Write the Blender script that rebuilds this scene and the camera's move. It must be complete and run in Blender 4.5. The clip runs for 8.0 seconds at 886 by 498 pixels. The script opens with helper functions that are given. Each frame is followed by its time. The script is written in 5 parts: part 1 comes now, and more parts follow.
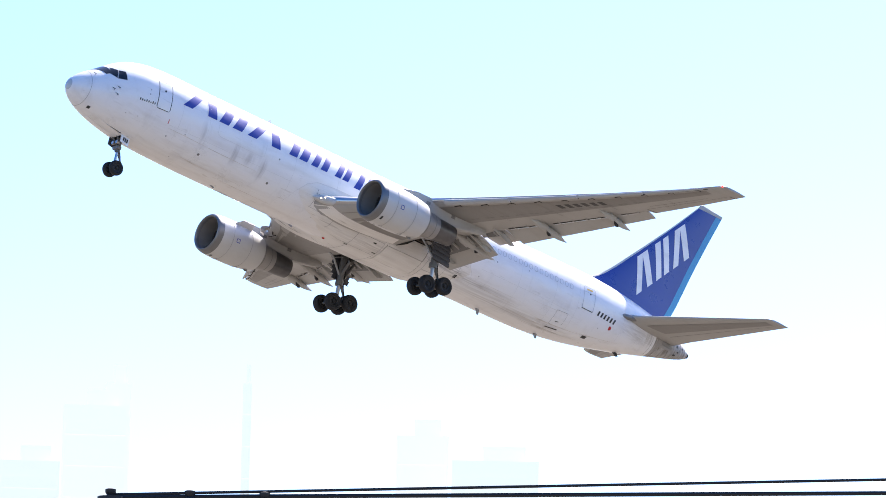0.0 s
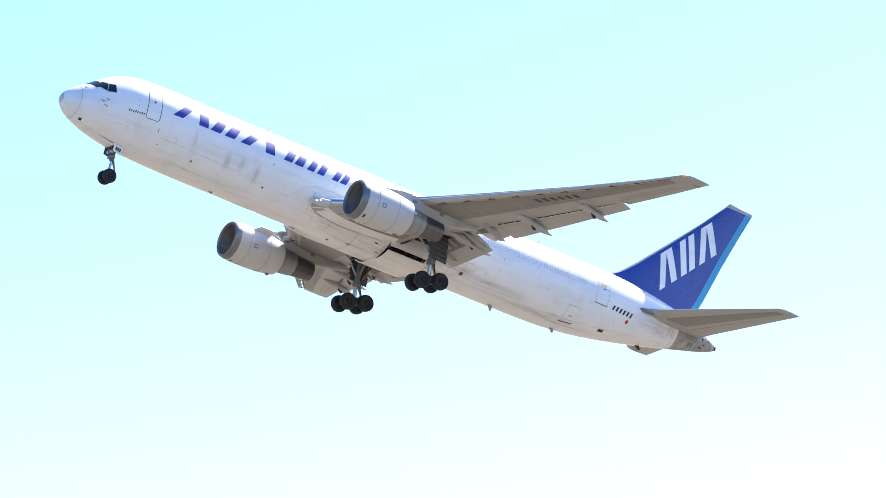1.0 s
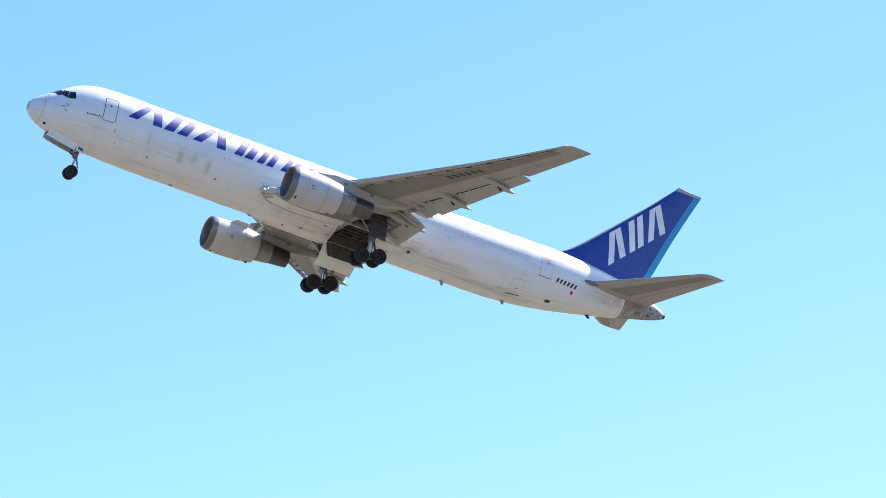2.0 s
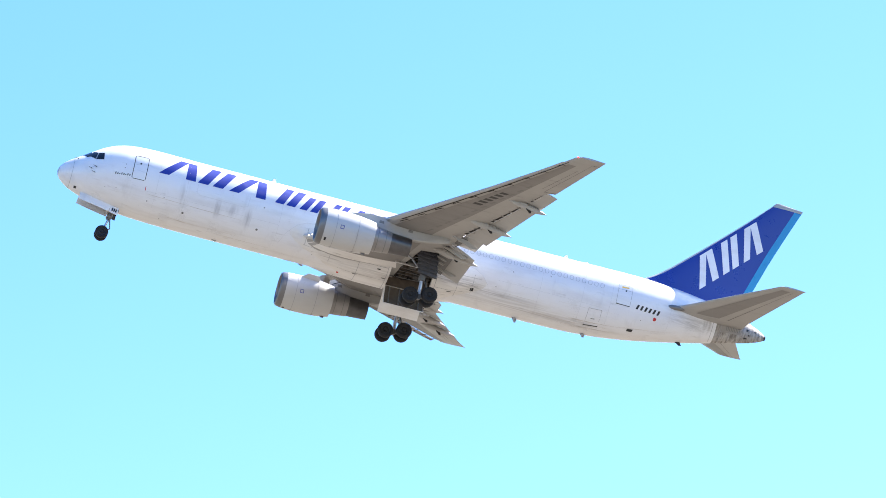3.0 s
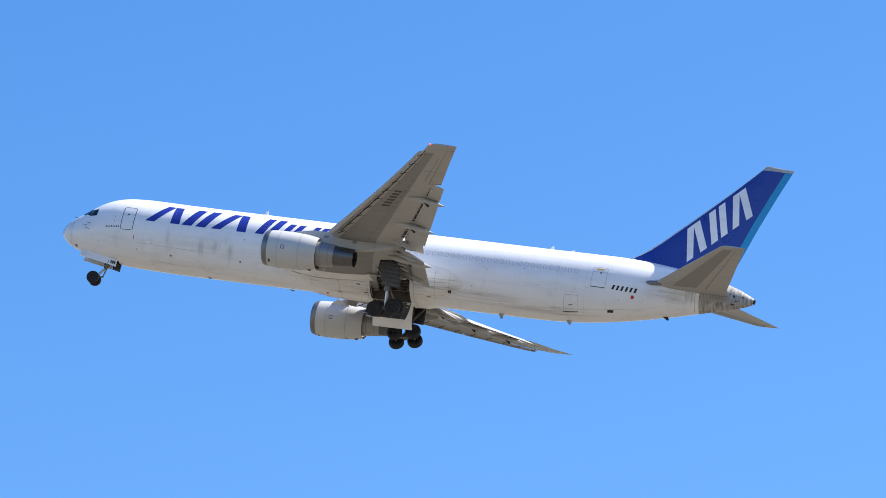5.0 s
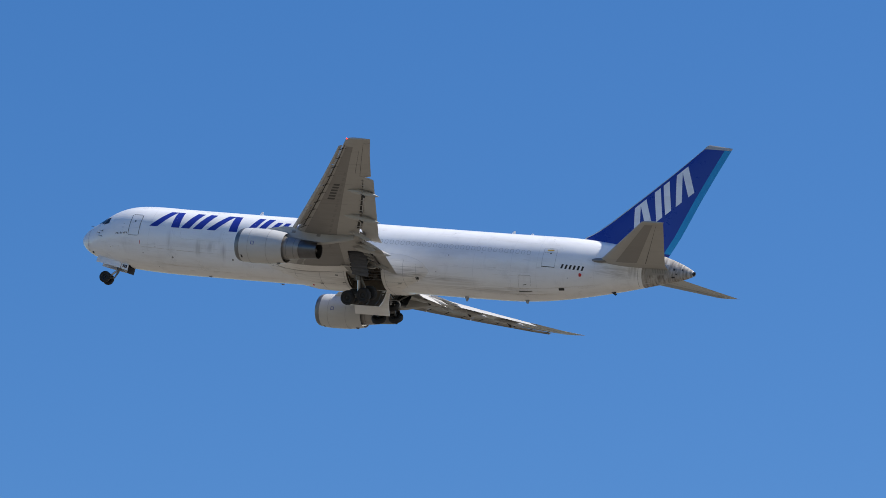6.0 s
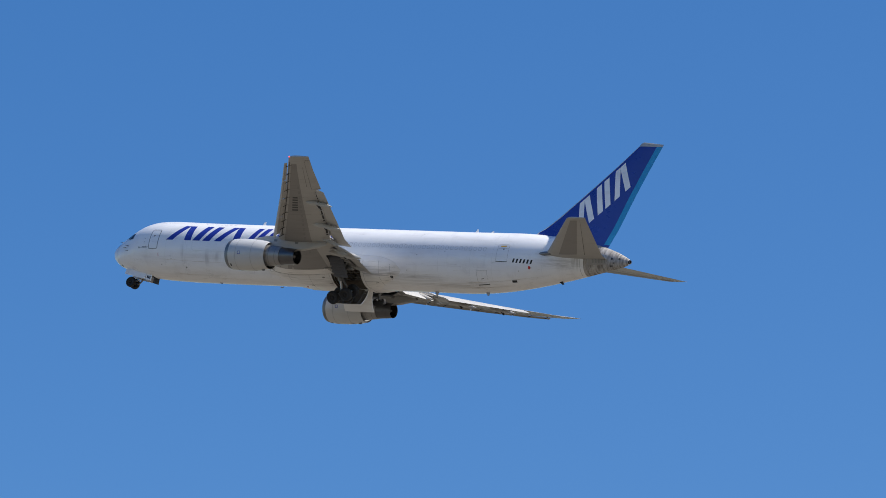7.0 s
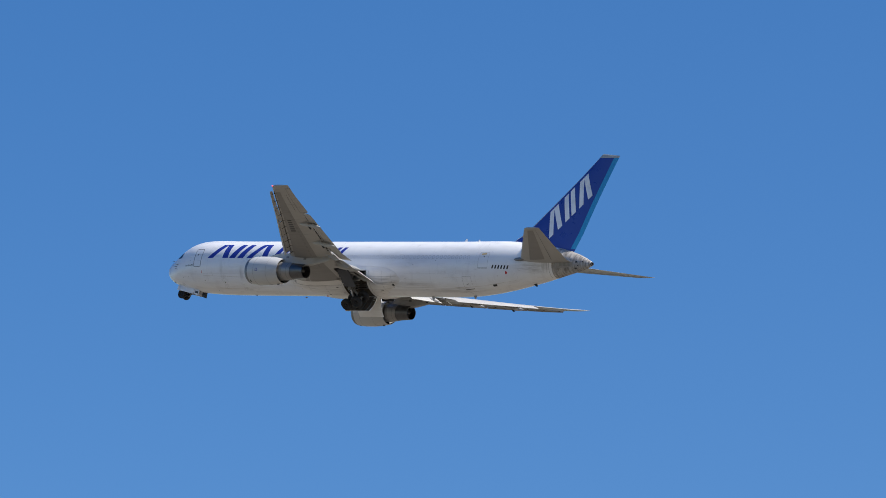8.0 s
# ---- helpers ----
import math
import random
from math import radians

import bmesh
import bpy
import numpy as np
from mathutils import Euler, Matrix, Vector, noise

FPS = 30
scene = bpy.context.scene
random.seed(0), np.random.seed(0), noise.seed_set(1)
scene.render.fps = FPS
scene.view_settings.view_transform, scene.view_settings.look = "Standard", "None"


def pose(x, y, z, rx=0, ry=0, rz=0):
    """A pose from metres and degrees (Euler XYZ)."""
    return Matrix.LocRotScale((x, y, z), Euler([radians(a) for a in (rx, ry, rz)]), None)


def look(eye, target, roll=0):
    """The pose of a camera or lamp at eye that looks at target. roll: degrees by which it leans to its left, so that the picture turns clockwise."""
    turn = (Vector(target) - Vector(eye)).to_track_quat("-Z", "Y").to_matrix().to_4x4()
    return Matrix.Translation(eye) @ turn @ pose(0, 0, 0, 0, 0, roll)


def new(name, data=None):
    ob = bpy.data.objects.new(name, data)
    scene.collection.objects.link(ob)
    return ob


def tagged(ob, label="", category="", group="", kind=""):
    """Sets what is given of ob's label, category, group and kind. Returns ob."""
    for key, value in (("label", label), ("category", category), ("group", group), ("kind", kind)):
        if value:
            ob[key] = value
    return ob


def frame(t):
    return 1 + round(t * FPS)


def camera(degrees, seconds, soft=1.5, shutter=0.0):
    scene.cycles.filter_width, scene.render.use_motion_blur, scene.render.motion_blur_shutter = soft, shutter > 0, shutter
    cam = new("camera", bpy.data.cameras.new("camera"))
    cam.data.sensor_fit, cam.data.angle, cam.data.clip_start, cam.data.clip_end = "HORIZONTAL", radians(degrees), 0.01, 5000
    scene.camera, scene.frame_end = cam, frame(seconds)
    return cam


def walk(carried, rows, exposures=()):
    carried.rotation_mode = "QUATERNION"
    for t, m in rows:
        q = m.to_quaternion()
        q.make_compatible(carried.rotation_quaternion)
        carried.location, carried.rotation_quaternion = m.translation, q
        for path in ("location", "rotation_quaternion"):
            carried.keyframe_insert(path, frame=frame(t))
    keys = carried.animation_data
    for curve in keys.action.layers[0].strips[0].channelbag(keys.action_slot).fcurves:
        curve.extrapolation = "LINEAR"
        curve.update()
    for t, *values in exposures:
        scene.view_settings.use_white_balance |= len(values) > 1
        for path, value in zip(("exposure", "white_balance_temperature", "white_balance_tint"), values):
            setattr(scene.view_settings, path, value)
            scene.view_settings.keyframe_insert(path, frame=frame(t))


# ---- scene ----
# the pan of a camera that stands on the ground: seconds, azimuth, elevation, lean
AIM = [
    (0, 41.350, 10.898, 1.199),
    (0.5, 37.293, 12.769, 0.765),
    (1, 33.258, 12.122, 1.153),
    (1.2, 31.625, 12.229, 1.180),
    (2.3, 20.873, 15.496, 0.580),
    (2.5, 18.483, 15.967, 0.297),
    (3, 12.091, 17.282, -0.638),
    (3.5, 5.532, 17.744, -1.384),
    (4, -0.118, 18.674, -1.392),
    (4.5, -5.666, 19.123, -0.903),
    (4.7, -7.868, 19.552, -0.931),
    (5.8, -20.085, 20.861, 0.174),
    (6, -22.034, 20.861, 0.308),
    (6.5, -26.354, 20.846, 0.462),
    (7, -30.829, 20.164, 0.501),
    (7.5, -35.268, 19.650, 0.800),
    (8, -38.760, 19.055, 0.343),
]
STAND = (0.0, 0.0, 1.7)


def aim(az, el, roll):
    a, e = radians(az), radians(el)
    way = Vector((math.sin(a) * math.cos(e), math.cos(a) * math.cos(e), math.sin(e)))
    return look(STAND, Vector(STAND) + 100 * way, roll)


cam = camera(10.163, 8.0, soft=0.5)
EXPOSURES = [  # seconds, stops, kelvin, tint
    (0.0, 1.38, 6500, 18), (0.1, 1.85, 6500, 28), (0.6, 1.9, 6500, 28), (1.0, 1.58, 6500, 13), (1.2, 1.68, 6500, 19), (1.8, 1.28, 6500, 12), (2.3, 1.02, 6500, 10),
    (2.5, 1.05, 6500, 10), (3.0, 1.7, 6500, 13), (3.5, 2.07, 6500, 18), (4.0, 2.25, 6500, 28), (4.2, 2.27, 6500, 26), (4.5, 2.17, 6500, 20), (4.7, 1.65, 6500, 14),
    (5.3, 0.68, 6500, 10), (5.8, 0.38, 6500, 10), (6.0, 0.4, 6500, 10), (7.0, 0.37, 6500, 10), (8.0, 0.35, 6500, 10)]
walk(cam, [(t, aim(az, el, roll)) for t, az, el, roll in AIM], EXPOSURES)

# ---- world and sun ----
SUN_AZ, SUN_EL = 73.0, 47.0      # azimuth from +Y towards +X


def daylight():
    world = bpy.data.worlds.new("sky")
    scene.world = world
    world.use_nodes = True
    nodes, links = world.node_tree.nodes, world.node_tree.links
    sky = nodes.new("ShaderNodeTexSky")
    sky.sky_type = "NISHITA"
    sky.sun_disc = False
    sky.sun_elevation = radians(SUN_EL)
    sky.sun_rotation = radians(SUN_AZ)
    sky.altitude = 0
    sky.air_density, sky.dust_density, sky.ozone_density = 1.0, 0.78, 2.5
    back = nodes["Background"]
    back.inputs["Strength"].default_value = 0.11
    tint = nodes.new("ShaderNodeHueSaturation")
    tint.inputs["Hue"].default_value, tint.inputs["Saturation"].default_value = 0.507, 1.36
    links.new(sky.outputs[0], tint.inputs["Color"])
    links.new(tint.outputs[0], back.inputs["Color"])
    lamp = bpy.data.lights.new("sun", "SUN")
    lamp.energy, lamp.angle, lamp.color = 5.3, radians(0.53), (1.0, 0.95, 0.87)
    ob = new("sun", lamp)
    a, e = radians(SUN_AZ), radians(SUN_EL)
    way = Vector((math.sin(a) * math.cos(e), math.cos(a) * math.cos(e), math.sin(e)))
    ob.matrix_world = look(way * 300, (0, 0, 0))


daylight()


# ---- materials ----
def material(name, colour, rough=0.5, metal=0.0, vary=0.06, scale=1.5, bump=0.0, streak=None, coat=0.0, stains=()):
    """A surface with variation at two scales; streak: layers of (dirt colour, amount, stretch, from, to);
    stains: (dirt colour, amount, centre, reach, stretch), each fading out over its reach, which may be one-sided along x."""
    mat = bpy.data.materials.new(name)
    mat.use_nodes = True
    nodes, links = mat.node_tree.nodes, mat.node_tree.links
    shader = nodes["Principled BSDF"]
    shader.inputs["Metallic"].default_value = metal
    shader.inputs["Coat Weight"].default_value = coat
    where = nodes.new("ShaderNodeTexCoord")
    wide = nodes.new("ShaderNodeTexNoise")
    wide.inputs["Scale"].default_value, wide.inputs["Detail"].default_value = scale, 6
    links.new(where.outputs["Object"], wide.inputs["Vector"])
    fine = nodes.new("ShaderNodeTexNoise")
    fine.inputs["Scale"].default_value, fine.inputs["Detail"].default_value = scale * 14, 4
    links.new(where.outputs["Object"], fine.inputs["Vector"])
    both = nodes.new("ShaderNodeMath")
    both.operation = "MULTIPLY_ADD"
    both.inputs[1].default_value = 0.35
    links.new(fine.outputs["Fac"], both.inputs[0])
    links.new(wide.outputs["Fac"], both.inputs[2])
    ramp = nodes.new("ShaderNodeMapRange")
    ramp.inputs["From Min"].default_value, ramp.inputs["From Max"].default_value = 0.4, 0.95
    ramp.inputs["To Min"].default_value, ramp.inputs["To Max"].default_value = 1 - vary, 1 + vary
    links.new(both.outputs[0], ramp.inputs["Value"])
    tone = nodes.new("ShaderNodeMix")
    tone.data_type, tone.blend_type = "RGBA", "MULTIPLY"
    tone.inputs["Factor"].default_value = 1
    tone.inputs["A"].default_value = (*colour, 1)
    links.new(ramp.outputs[0], tone.inputs["B"])
    out = tone.outputs["Result"]
    for dirt, amount, stretch, low, high in streak or ():
        put = nodes.new("ShaderNodeMapping")
        put.inputs["Scale"].default_value = stretch
        put.inputs["Location"].default_value = (low * 7, amount * 5, high * 3)
        links.new(where.outputs["Object"], put.inputs["Vector"])
        marks = nodes.new("ShaderNodeTexNoise")
        marks.inputs["Scale"].default_value, marks.inputs["Detail"].default_value = 1.0, 8
        marks.inputs["Roughness"].default_value = 0.62
        links.new(put.outputs[0], marks.inputs["Vector"])
        level = nodes.new("ShaderNodeMapRange")
        level.inputs["From Min"].default_value, level.inputs["From Max"].default_value = low, high
        level.inputs["To Max"].default_value = amount
        links.new(marks.outputs["Fac"], level.inputs["Value"])
        soil = nodes.new("ShaderNodeMix")
        soil.data_type = "RGBA"
        links.new(level.outputs[0], soil.inputs["Factor"])
        links.new(out, soil.inputs["A"])
        soil.inputs["B"].default_value = (*dirt, 1)
        out = soil.outputs["Result"]
    for dirt, amount, centre, reach, stretch in stains:
        put = nodes.new("ShaderNodeMapping")
        put.vector_type = "TEXTURE"
        put.inputs["Location"].default_value, put.inputs["Scale"].default_value = centre, reach
        links.new(where.outputs["Object"], put.inputs["Vector"])
        away = nodes.new("ShaderNodeVectorMath")
        away.operation = "LENGTH"
        links.new(put.outputs[0], away.inputs[0])
        fade = nodes.new("ShaderNodeMapRange")
        fade.interpolation_type = "SMOOTHSTEP"
        fade.inputs["From Min"].default_value, fade.inputs["From Max"].default_value = 0.15, 1.0
        fade.inputs["To Min"].default_value, fade.inputs["To Max"].default_value = 1.0, 0.0
        links.new(away.outputs["Value"], fade.inputs["Value"])
        drawn = nodes.new("ShaderNodeMapping")
        drawn.inputs["Scale"].default_value = stretch
        links.new(where.outputs["Object"], drawn.inputs["Vector"])
        marks = nodes.new("ShaderNodeTexNoise")
        marks.inputs["Scale"].default_value, marks.inputs["Detail"].default_value = 1.0, 6
        links.new(drawn.outputs[0], marks.inputs["Vector"])
        level = nodes.new("ShaderNodeMapRange")
        level.inputs["From Min"].default_value, level.inputs["From Max"].default_value = 0.36, 0.66
        level.inputs["To Max"].default_value = amount
        links.new(marks.outputs["Fac"], level.inputs["Value"])
        share = nodes.new("ShaderNodeMath")
        share.operation = "MULTIPLY"
        links.new(level.outputs[0], share.inputs[0])
        links.new(fade.outputs[0], share.inputs[1])
        soil = nodes.new("ShaderNodeMix")
        soil.data_type = "RGBA"
        links.new(share.outputs[0], soil.inputs["Factor"])
        links.new(out, soil.inputs["A"])
        soil.inputs["B"].default_value = (*dirt, 1)
        out = soil.outputs["Result"]
    links.new(out, shader.inputs["Base Color"])
    gloss = nodes.new("ShaderNodeMapRange")
    gloss.inputs["From Min"].default_value, gloss.inputs["From Max"].default_value = 0.4, 0.95
    gloss.inputs["To Min"].default_value, gloss.inputs["To Max"].default_value = max(rough - 0.08, 0.02), min(rough + 0.1, 1)
    links.new(both.outputs[0], gloss.inputs["Value"])
    links.new(gloss.outputs[0], shader.inputs["Roughness"])
    if bump:
        relief = nodes.new("ShaderNodeBump")
        relief.inputs["Strength"].default_value, relief.inputs["Distance"].default_value = bump, 0.02
        links.new(both.outputs[0], relief.inputs["Height"])
        links.new(relief.outputs[0], shader.inputs["Normal"])
    return mat


HULL_STAINS = [  # brushed smudges under the cargo door, grime trailing aft of the wheel wells, soot round the tailplane
    ((0.16, 0.15, 0.16), 0.4, (11.75, -2.2, -1.15), (0.45, 1.2, 1.0), (5.0, 0.5, 0.5)),
    ((0.16, 0.15, 0.16), 0.42, (14.1, -2.1, -1.35), (0.4, 1.2, 0.95), (6.0, 0.5, 0.5)),
    ((0.2, 0.19, 0.19), 0.35, (12.9, -2.2, -1.1), (0.7, 1.2, 0.6), (4.0, 0.6, 0.8)),
    ((0.2, 0.19, 0.19), 0.4, (9.0, -2.3, -0.7), (0.3, 1.0, 1.1), (5.0, 0.5, 0.5)),
    ((0.09, 0.07, 0.055), 0.45, (33.2, -1.7, -2.1), (4.6, 1.0, 0.34), (0.3, 6.0, 13.0)),
    ((0.12, 0.095, 0.075), 0.38, (36.5, -1.2, -2.45), (9.0, 1.0, 0.4), (0.22, 6.0, 14.0)),
    ((0.12, 0.1, 0.085), 0.4, (48.0, -1.4, -0.3), (3.2, 1.2, 0.7), (0.45, 5.0, 12.0)),
    ((0.12, 0.1, 0.085), 0.55, (49.2, -1.2, 0.1), (0.5, 1.4, 1.1), (6.0, 0.8, 0.6)),
    ((0.13, 0.11, 0.1), 0.45, (46.3, -1.7, 0.3), (1.0, 1.2, 0.35), (0.8, 2.0, 5.0))]
BELLY_STAINS = [  # grease aft of the wells and along the keel
    ((0.07, 0.055, 0.045), 0.55, (30.3, -1.9, -1.95), (3.2, 1.6, 0.55), (0.45, 5.0, 12.0)),
    ((0.1, 0.08, 0.06), 0.25, (24.0, -1.2, -2.6), (5.0, 1.4, 0.5), (0.45, 8.0, 10.0)),
    ((0.1, 0.08, 0.06), 0.25, (24.0, 1.2, -2.6), (5.0, 1.4, 0.5), (0.45, 8.0, 10.0))]
WHITE = material("white_paint", (0.78, 0.78, 0.79), 0.32, vary=0.03, scale=0.6, streak=(((0.42, 0.39, 0.36), 0.3, (0.25, 1.6, 1.2), 0.5, 0.78), ((0.25, 0.24, 0.24), 0.17, (0.9, 0.4, 0.35), 0.56, 0.72), ((0.2, 0.17, 0.15), 0.32, (0.6, 3.0, 3.0), 0.62, 0.75)), coat=0.3, stains=HULL_STAINS)
COWL = material("cowl_paint", (0.50, 0.50, 0.49), 0.32, vary=0.03, scale=0.5, streak=(((0.36, 0.34, 0.32), 0.3, (0.5, 1.5, 1.5), 0.5, 0.78),), coat=0.15)
GREY = material("wing_grey", (0.37, 0.36, 0.34), 0.45, vary=0.06, scale=0.7, streak=(((0.2, 0.18, 0.16), 0.3, (0.35, 2.0, 1.0), 0.5, 0.78),))
PALE = material("pale_grey", (0.40, 0.39, 0.37), 0.45, vary=0.05, scale=0.8, streak=(((0.25, 0.23, 0.2), 0.3, (0.35, 2.0, 1.0), 0.5, 0.78),))
DARKGREY = material("tank_panel_grey", (0.165, 0.16, 0.155), 0.5, vary=0.07, scale=0.8)
BELLY = material("belly_paint", (0.76, 0.745, 0.72), 0.42, vary=0.05, scale=0.8, streak=(((0.36, 0.31, 0.26), 0.3, (0.22, 1.6, 1.3), 0.47, 0.74), ((0.1, 0.08, 0.07), 0.35, (0.4, 4.0, 6.0), 0.6, 0.74)), stains=BELLY_STAINS)
BLUE = material("tail_blue", (0.013, 0.032, 0.25), 0.3, vary=0.02, scale=0.8, coat=0.4)
SKYBLUE = material("stripe_blue", (0.012, 0.26, 0.52), 0.32, vary=0.04, coat=0.4)
MARK = material("mark_blue", (0.016, 0.034, 0.28), 0.35, vary=0.05)
SOOTY = material("sooty_paint", (0.43, 0.41, 0.385), 0.45, vary=0.1, scale=2.0, streak=(((0.08, 0.065, 0.055), 0.85, (5.0, 1.2, 0.9), 0.42, 0.64), ((0.17, 0.145, 0.12), 0.5, (0.8, 1.2, 0.9), 0.4, 0.7)))
INK = material("black_ink", (0.02, 0.02, 0.022), 0.5, vary=0.1)
SEAM = material("skin_seam", (0.56, 0.56, 0.57), 0.5, vary=0.1)
CORE = material("core_metal", (0.3, 0.29, 0.28), 0.4, metal=0.5, vary=0.12, scale=2.0)
PLUG = material("plug_edge", (0.4, 0.4, 0.41), 0.5, vary=0.1)
LINE = material("seam_grey", (0.3, 0.3, 0.31), 0.6, vary=0.1)
RED = material("red_paint", (0.5, 0.02, 0.02), 0.45)
YELLOW = material("yellow_paint", (0.6, 0.38, 0.05), 0.45)
METAL = material("bare_metal", (0.55, 0.55, 0.56), 0.35, metal=1.0, vary=0.08)
LIPMETAL = material("lip_metal", (0.2, 0.2, 0.2), 0.42, metal=0.6, vary=0.1)
HOT = material("heated_metal", (0.13, 0.128, 0.13), 0.36, metal=0.85, vary=0.2, scale=2.0)
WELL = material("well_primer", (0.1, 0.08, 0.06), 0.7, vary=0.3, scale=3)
TANK = material("tank_skin", (0.235, 0.225, 0.213), 0.5, vary=0.07, scale=0.8, streak=(((0.12, 0.11, 0.1), 0.35, (0.35, 2.0, 1.0), 0.5, 0.78),))
ACCESS = material("access_grey", (0.19, 0.183, 0.175), 0.5, vary=0.1, scale=2.0)
SOOT = material("soot_film", (0.58, 0.55, 0.52), 0.6, vary=0.3, scale=3)
# near black, for painted shade in slots and for dark parts
DARK = material("shade_and_dark_parts", (0.03, 0.028, 0.026), 0.8, vary=0.3)
GEARPAINT = material("gear_grey", (0.14, 0.14, 0.137), 0.45, vary=0.15, scale=4, streak=(((0.06, 0.05, 0.04), 0.5, (3, 3, 3), 0.5, 0.78),))
RUBBER = material("tyre_rubber", (0.012, 0.012, 0.013), 0.8, vary=0.2, scale=5)
RIM = material("wheel_rim", (0.018, 0.018, 0.019), 0.75, metal=0.0, vary=0.2, scale=6)
GLASS = material("cockpit_glass", (0.012, 0.014, 0.016), 0.12)
GROUND = material("dry_ground", (0.12, 0.103, 0.078), 0.9, vary=0.3, scale=0.02)
CABLE = material("cable_black", (0.012, 0.013, 0.015), 0.6)
STEEL = material("galvanised_steel", (0.35, 0.36, 0.37), 0.5, metal=0.5)


# aerial haze over the towers, put into their material as a pale glow
HAZY = bpy.data.materials.new("far_haze_glow")
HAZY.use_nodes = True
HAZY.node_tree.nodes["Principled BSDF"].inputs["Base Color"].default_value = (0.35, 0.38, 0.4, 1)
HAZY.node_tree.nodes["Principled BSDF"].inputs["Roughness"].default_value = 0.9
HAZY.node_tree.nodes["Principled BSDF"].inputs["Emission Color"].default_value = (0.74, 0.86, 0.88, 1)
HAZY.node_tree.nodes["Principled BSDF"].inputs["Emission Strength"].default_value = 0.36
GEARDOOR = material("dark_door", (0.068, 0.071, 0.083), 0.5, vary=0.15, scale=2.0)
STENCIL = material("stencil_grey", (0.045, 0.045, 0.045), 0.5, vary=0.1)


def lamp_glow(name, colour, strength):
    mat = bpy.data.materials.new(name)
    mat.use_nodes = True
    shader = mat.node_tree.nodes["Principled BSDF"]
    shader.inputs["Base Color"].default_value = (*colour, 1)
    shader.inputs["Emission Color"].default_value = (*colour, 1)
    shader.inputs["Emission Strength"].default_value = strength
    return mat


REDLAMP = lamp_glow("red_lamp", (0.9, 0.05, 0.03), 1.5)
WHITELAMP = lamp_glow("white_lamp", (1.0, 0.74, 0.42), 2.2)


# ---- mesh helpers ----
def part(name, bm, mat, parent=None, label="", smooth=True):
    """Links a bmesh as one mesh object under a thing or a part."""
    bmesh.ops.remove_doubles(bm, verts=bm.verts, dist=1e-5)
    bmesh.ops.recalc_face_normals(bm, faces=bm.faces)
    mesh = bpy.data.meshes.new(name)
    bm.to_mesh(mesh)
    bm.free()
    for m in mat if isinstance(mat, (list, tuple)) else [mat]:
        mesh.materials.append(m)
    if smooth:
        for p in mesh.polygons:
            p.use_smooth = True
        mesh.set_sharp_from_angle(angle=radians(38))
    ob = new(name, mesh)
    if parent:
        ob.parent = parent
    return tagged(ob, label)


def skin(bm, rings, closed=True, caps=True):
    """Faces between rings of points."""
    vs = [[bm.verts.new(p) for p in ring] for ring in rings]
    n = len(rings[0])
    for a, b in zip(vs, vs[1:]):
        for i in range(n if closed else n - 1):
            j = (i + 1) % n
            bm.faces.new((a[i], a[j], b[j], b[i]))
    if caps and closed:
        for ring in (vs[0], vs[-1]):
            try:
                bm.faces.new(ring)
            except ValueError:
                pass
    return bm


def lerp_table(table, x):
    """Linear reading of rows whose first column grows."""
    if x <= table[0][0]:
        return table[0][1:]
    for a, b in zip(table, table[1:]):
        if x <= b[0]:
            k = (x - a[0]) / (b[0] - a[0])
            return tuple(p + (q - p) * k for p, q in zip(a[1:], b[1:]))
    return table[-1][1:]


def smooth_table(table, x):
    """Catmull-Rom reading of the same."""
    xs = [r[0] for r in table]
    if x <= xs[0]:
        return tuple(table[0][1:])
    if x >= xs[-1]:
        return tuple(table[-1][1:])
    i = max(k for k in range(len(xs)) if xs[k] <= x)
    i = min(i, len(xs) - 2)
    h = xs[i + 1] - xs[i]
    k = (x - xs[i]) / h
    out = []
    for c in range(1, len(table[0])):
        p1, p2 = table[i][c], table[i + 1][c]
        m1 = (p2 - table[i - 1][c]) / (xs[i + 1] - xs[i - 1]) if i > 0 else (p2 - p1) / h
        m2 = (table[i + 2][c] - p1) / (xs[i + 2] - xs[i]) if i + 2 < len(xs) else (p2 - p1) / h
        out.append((2 * k**3 - 3 * k**2 + 1) * p1 + (k**3 - 2 * k**2 + k) * h * m1 + (-2 * k**3 + 3 * k**2) * p2 + (k**3 - k**2) * h * m2)
    return tuple(out)


def turned(bm, profile, centre, axis="x", n=40, caps=False):
    """A body of revolution: profile of (along, radius) round an axis through centre."""
    rings = []
    for a, r in profile:
        ring = []
        for i in range(n):
            t = 2 * math.pi * i / n
            u, v = r * math.cos(t), r * math.sin(t)
            off = {"x": (a, u, v), "y": (u, a, v), "z": (u, v, a)}[axis]
            ring.append(Vector(centre) + Vector(off))
        rings.append(ring)
    return skin(bm, rings, True, caps)


def rod(bm, a, b, r, n=10, r2=None):
    """A round bar from a to b."""
    a, b = Vector(a), Vector(b)
    d = (b - a).normalized()
    u = d.orthogonal().normalized()
    v = d.cross(u)
    rings = [[p + q * (u * math.cos(2 * math.pi * i / n) + v * math.sin(2 * math.pi * i / n)) for i in range(n)]
             for p, q in ((a, r), (b, r2 or r))]
    return skin(bm, rings)


def slab(bm, corners, thick):
    """A plate: a polygon of points, thickened along its normal."""
    c = [Vector(p) for p in corners]
    n = (c[1] - c[0]).cross(c[-1] - c[0]).normalized() * thick
    return skin(bm, [[p - n / 2 for p in c], [p + n / 2 for p in c]])


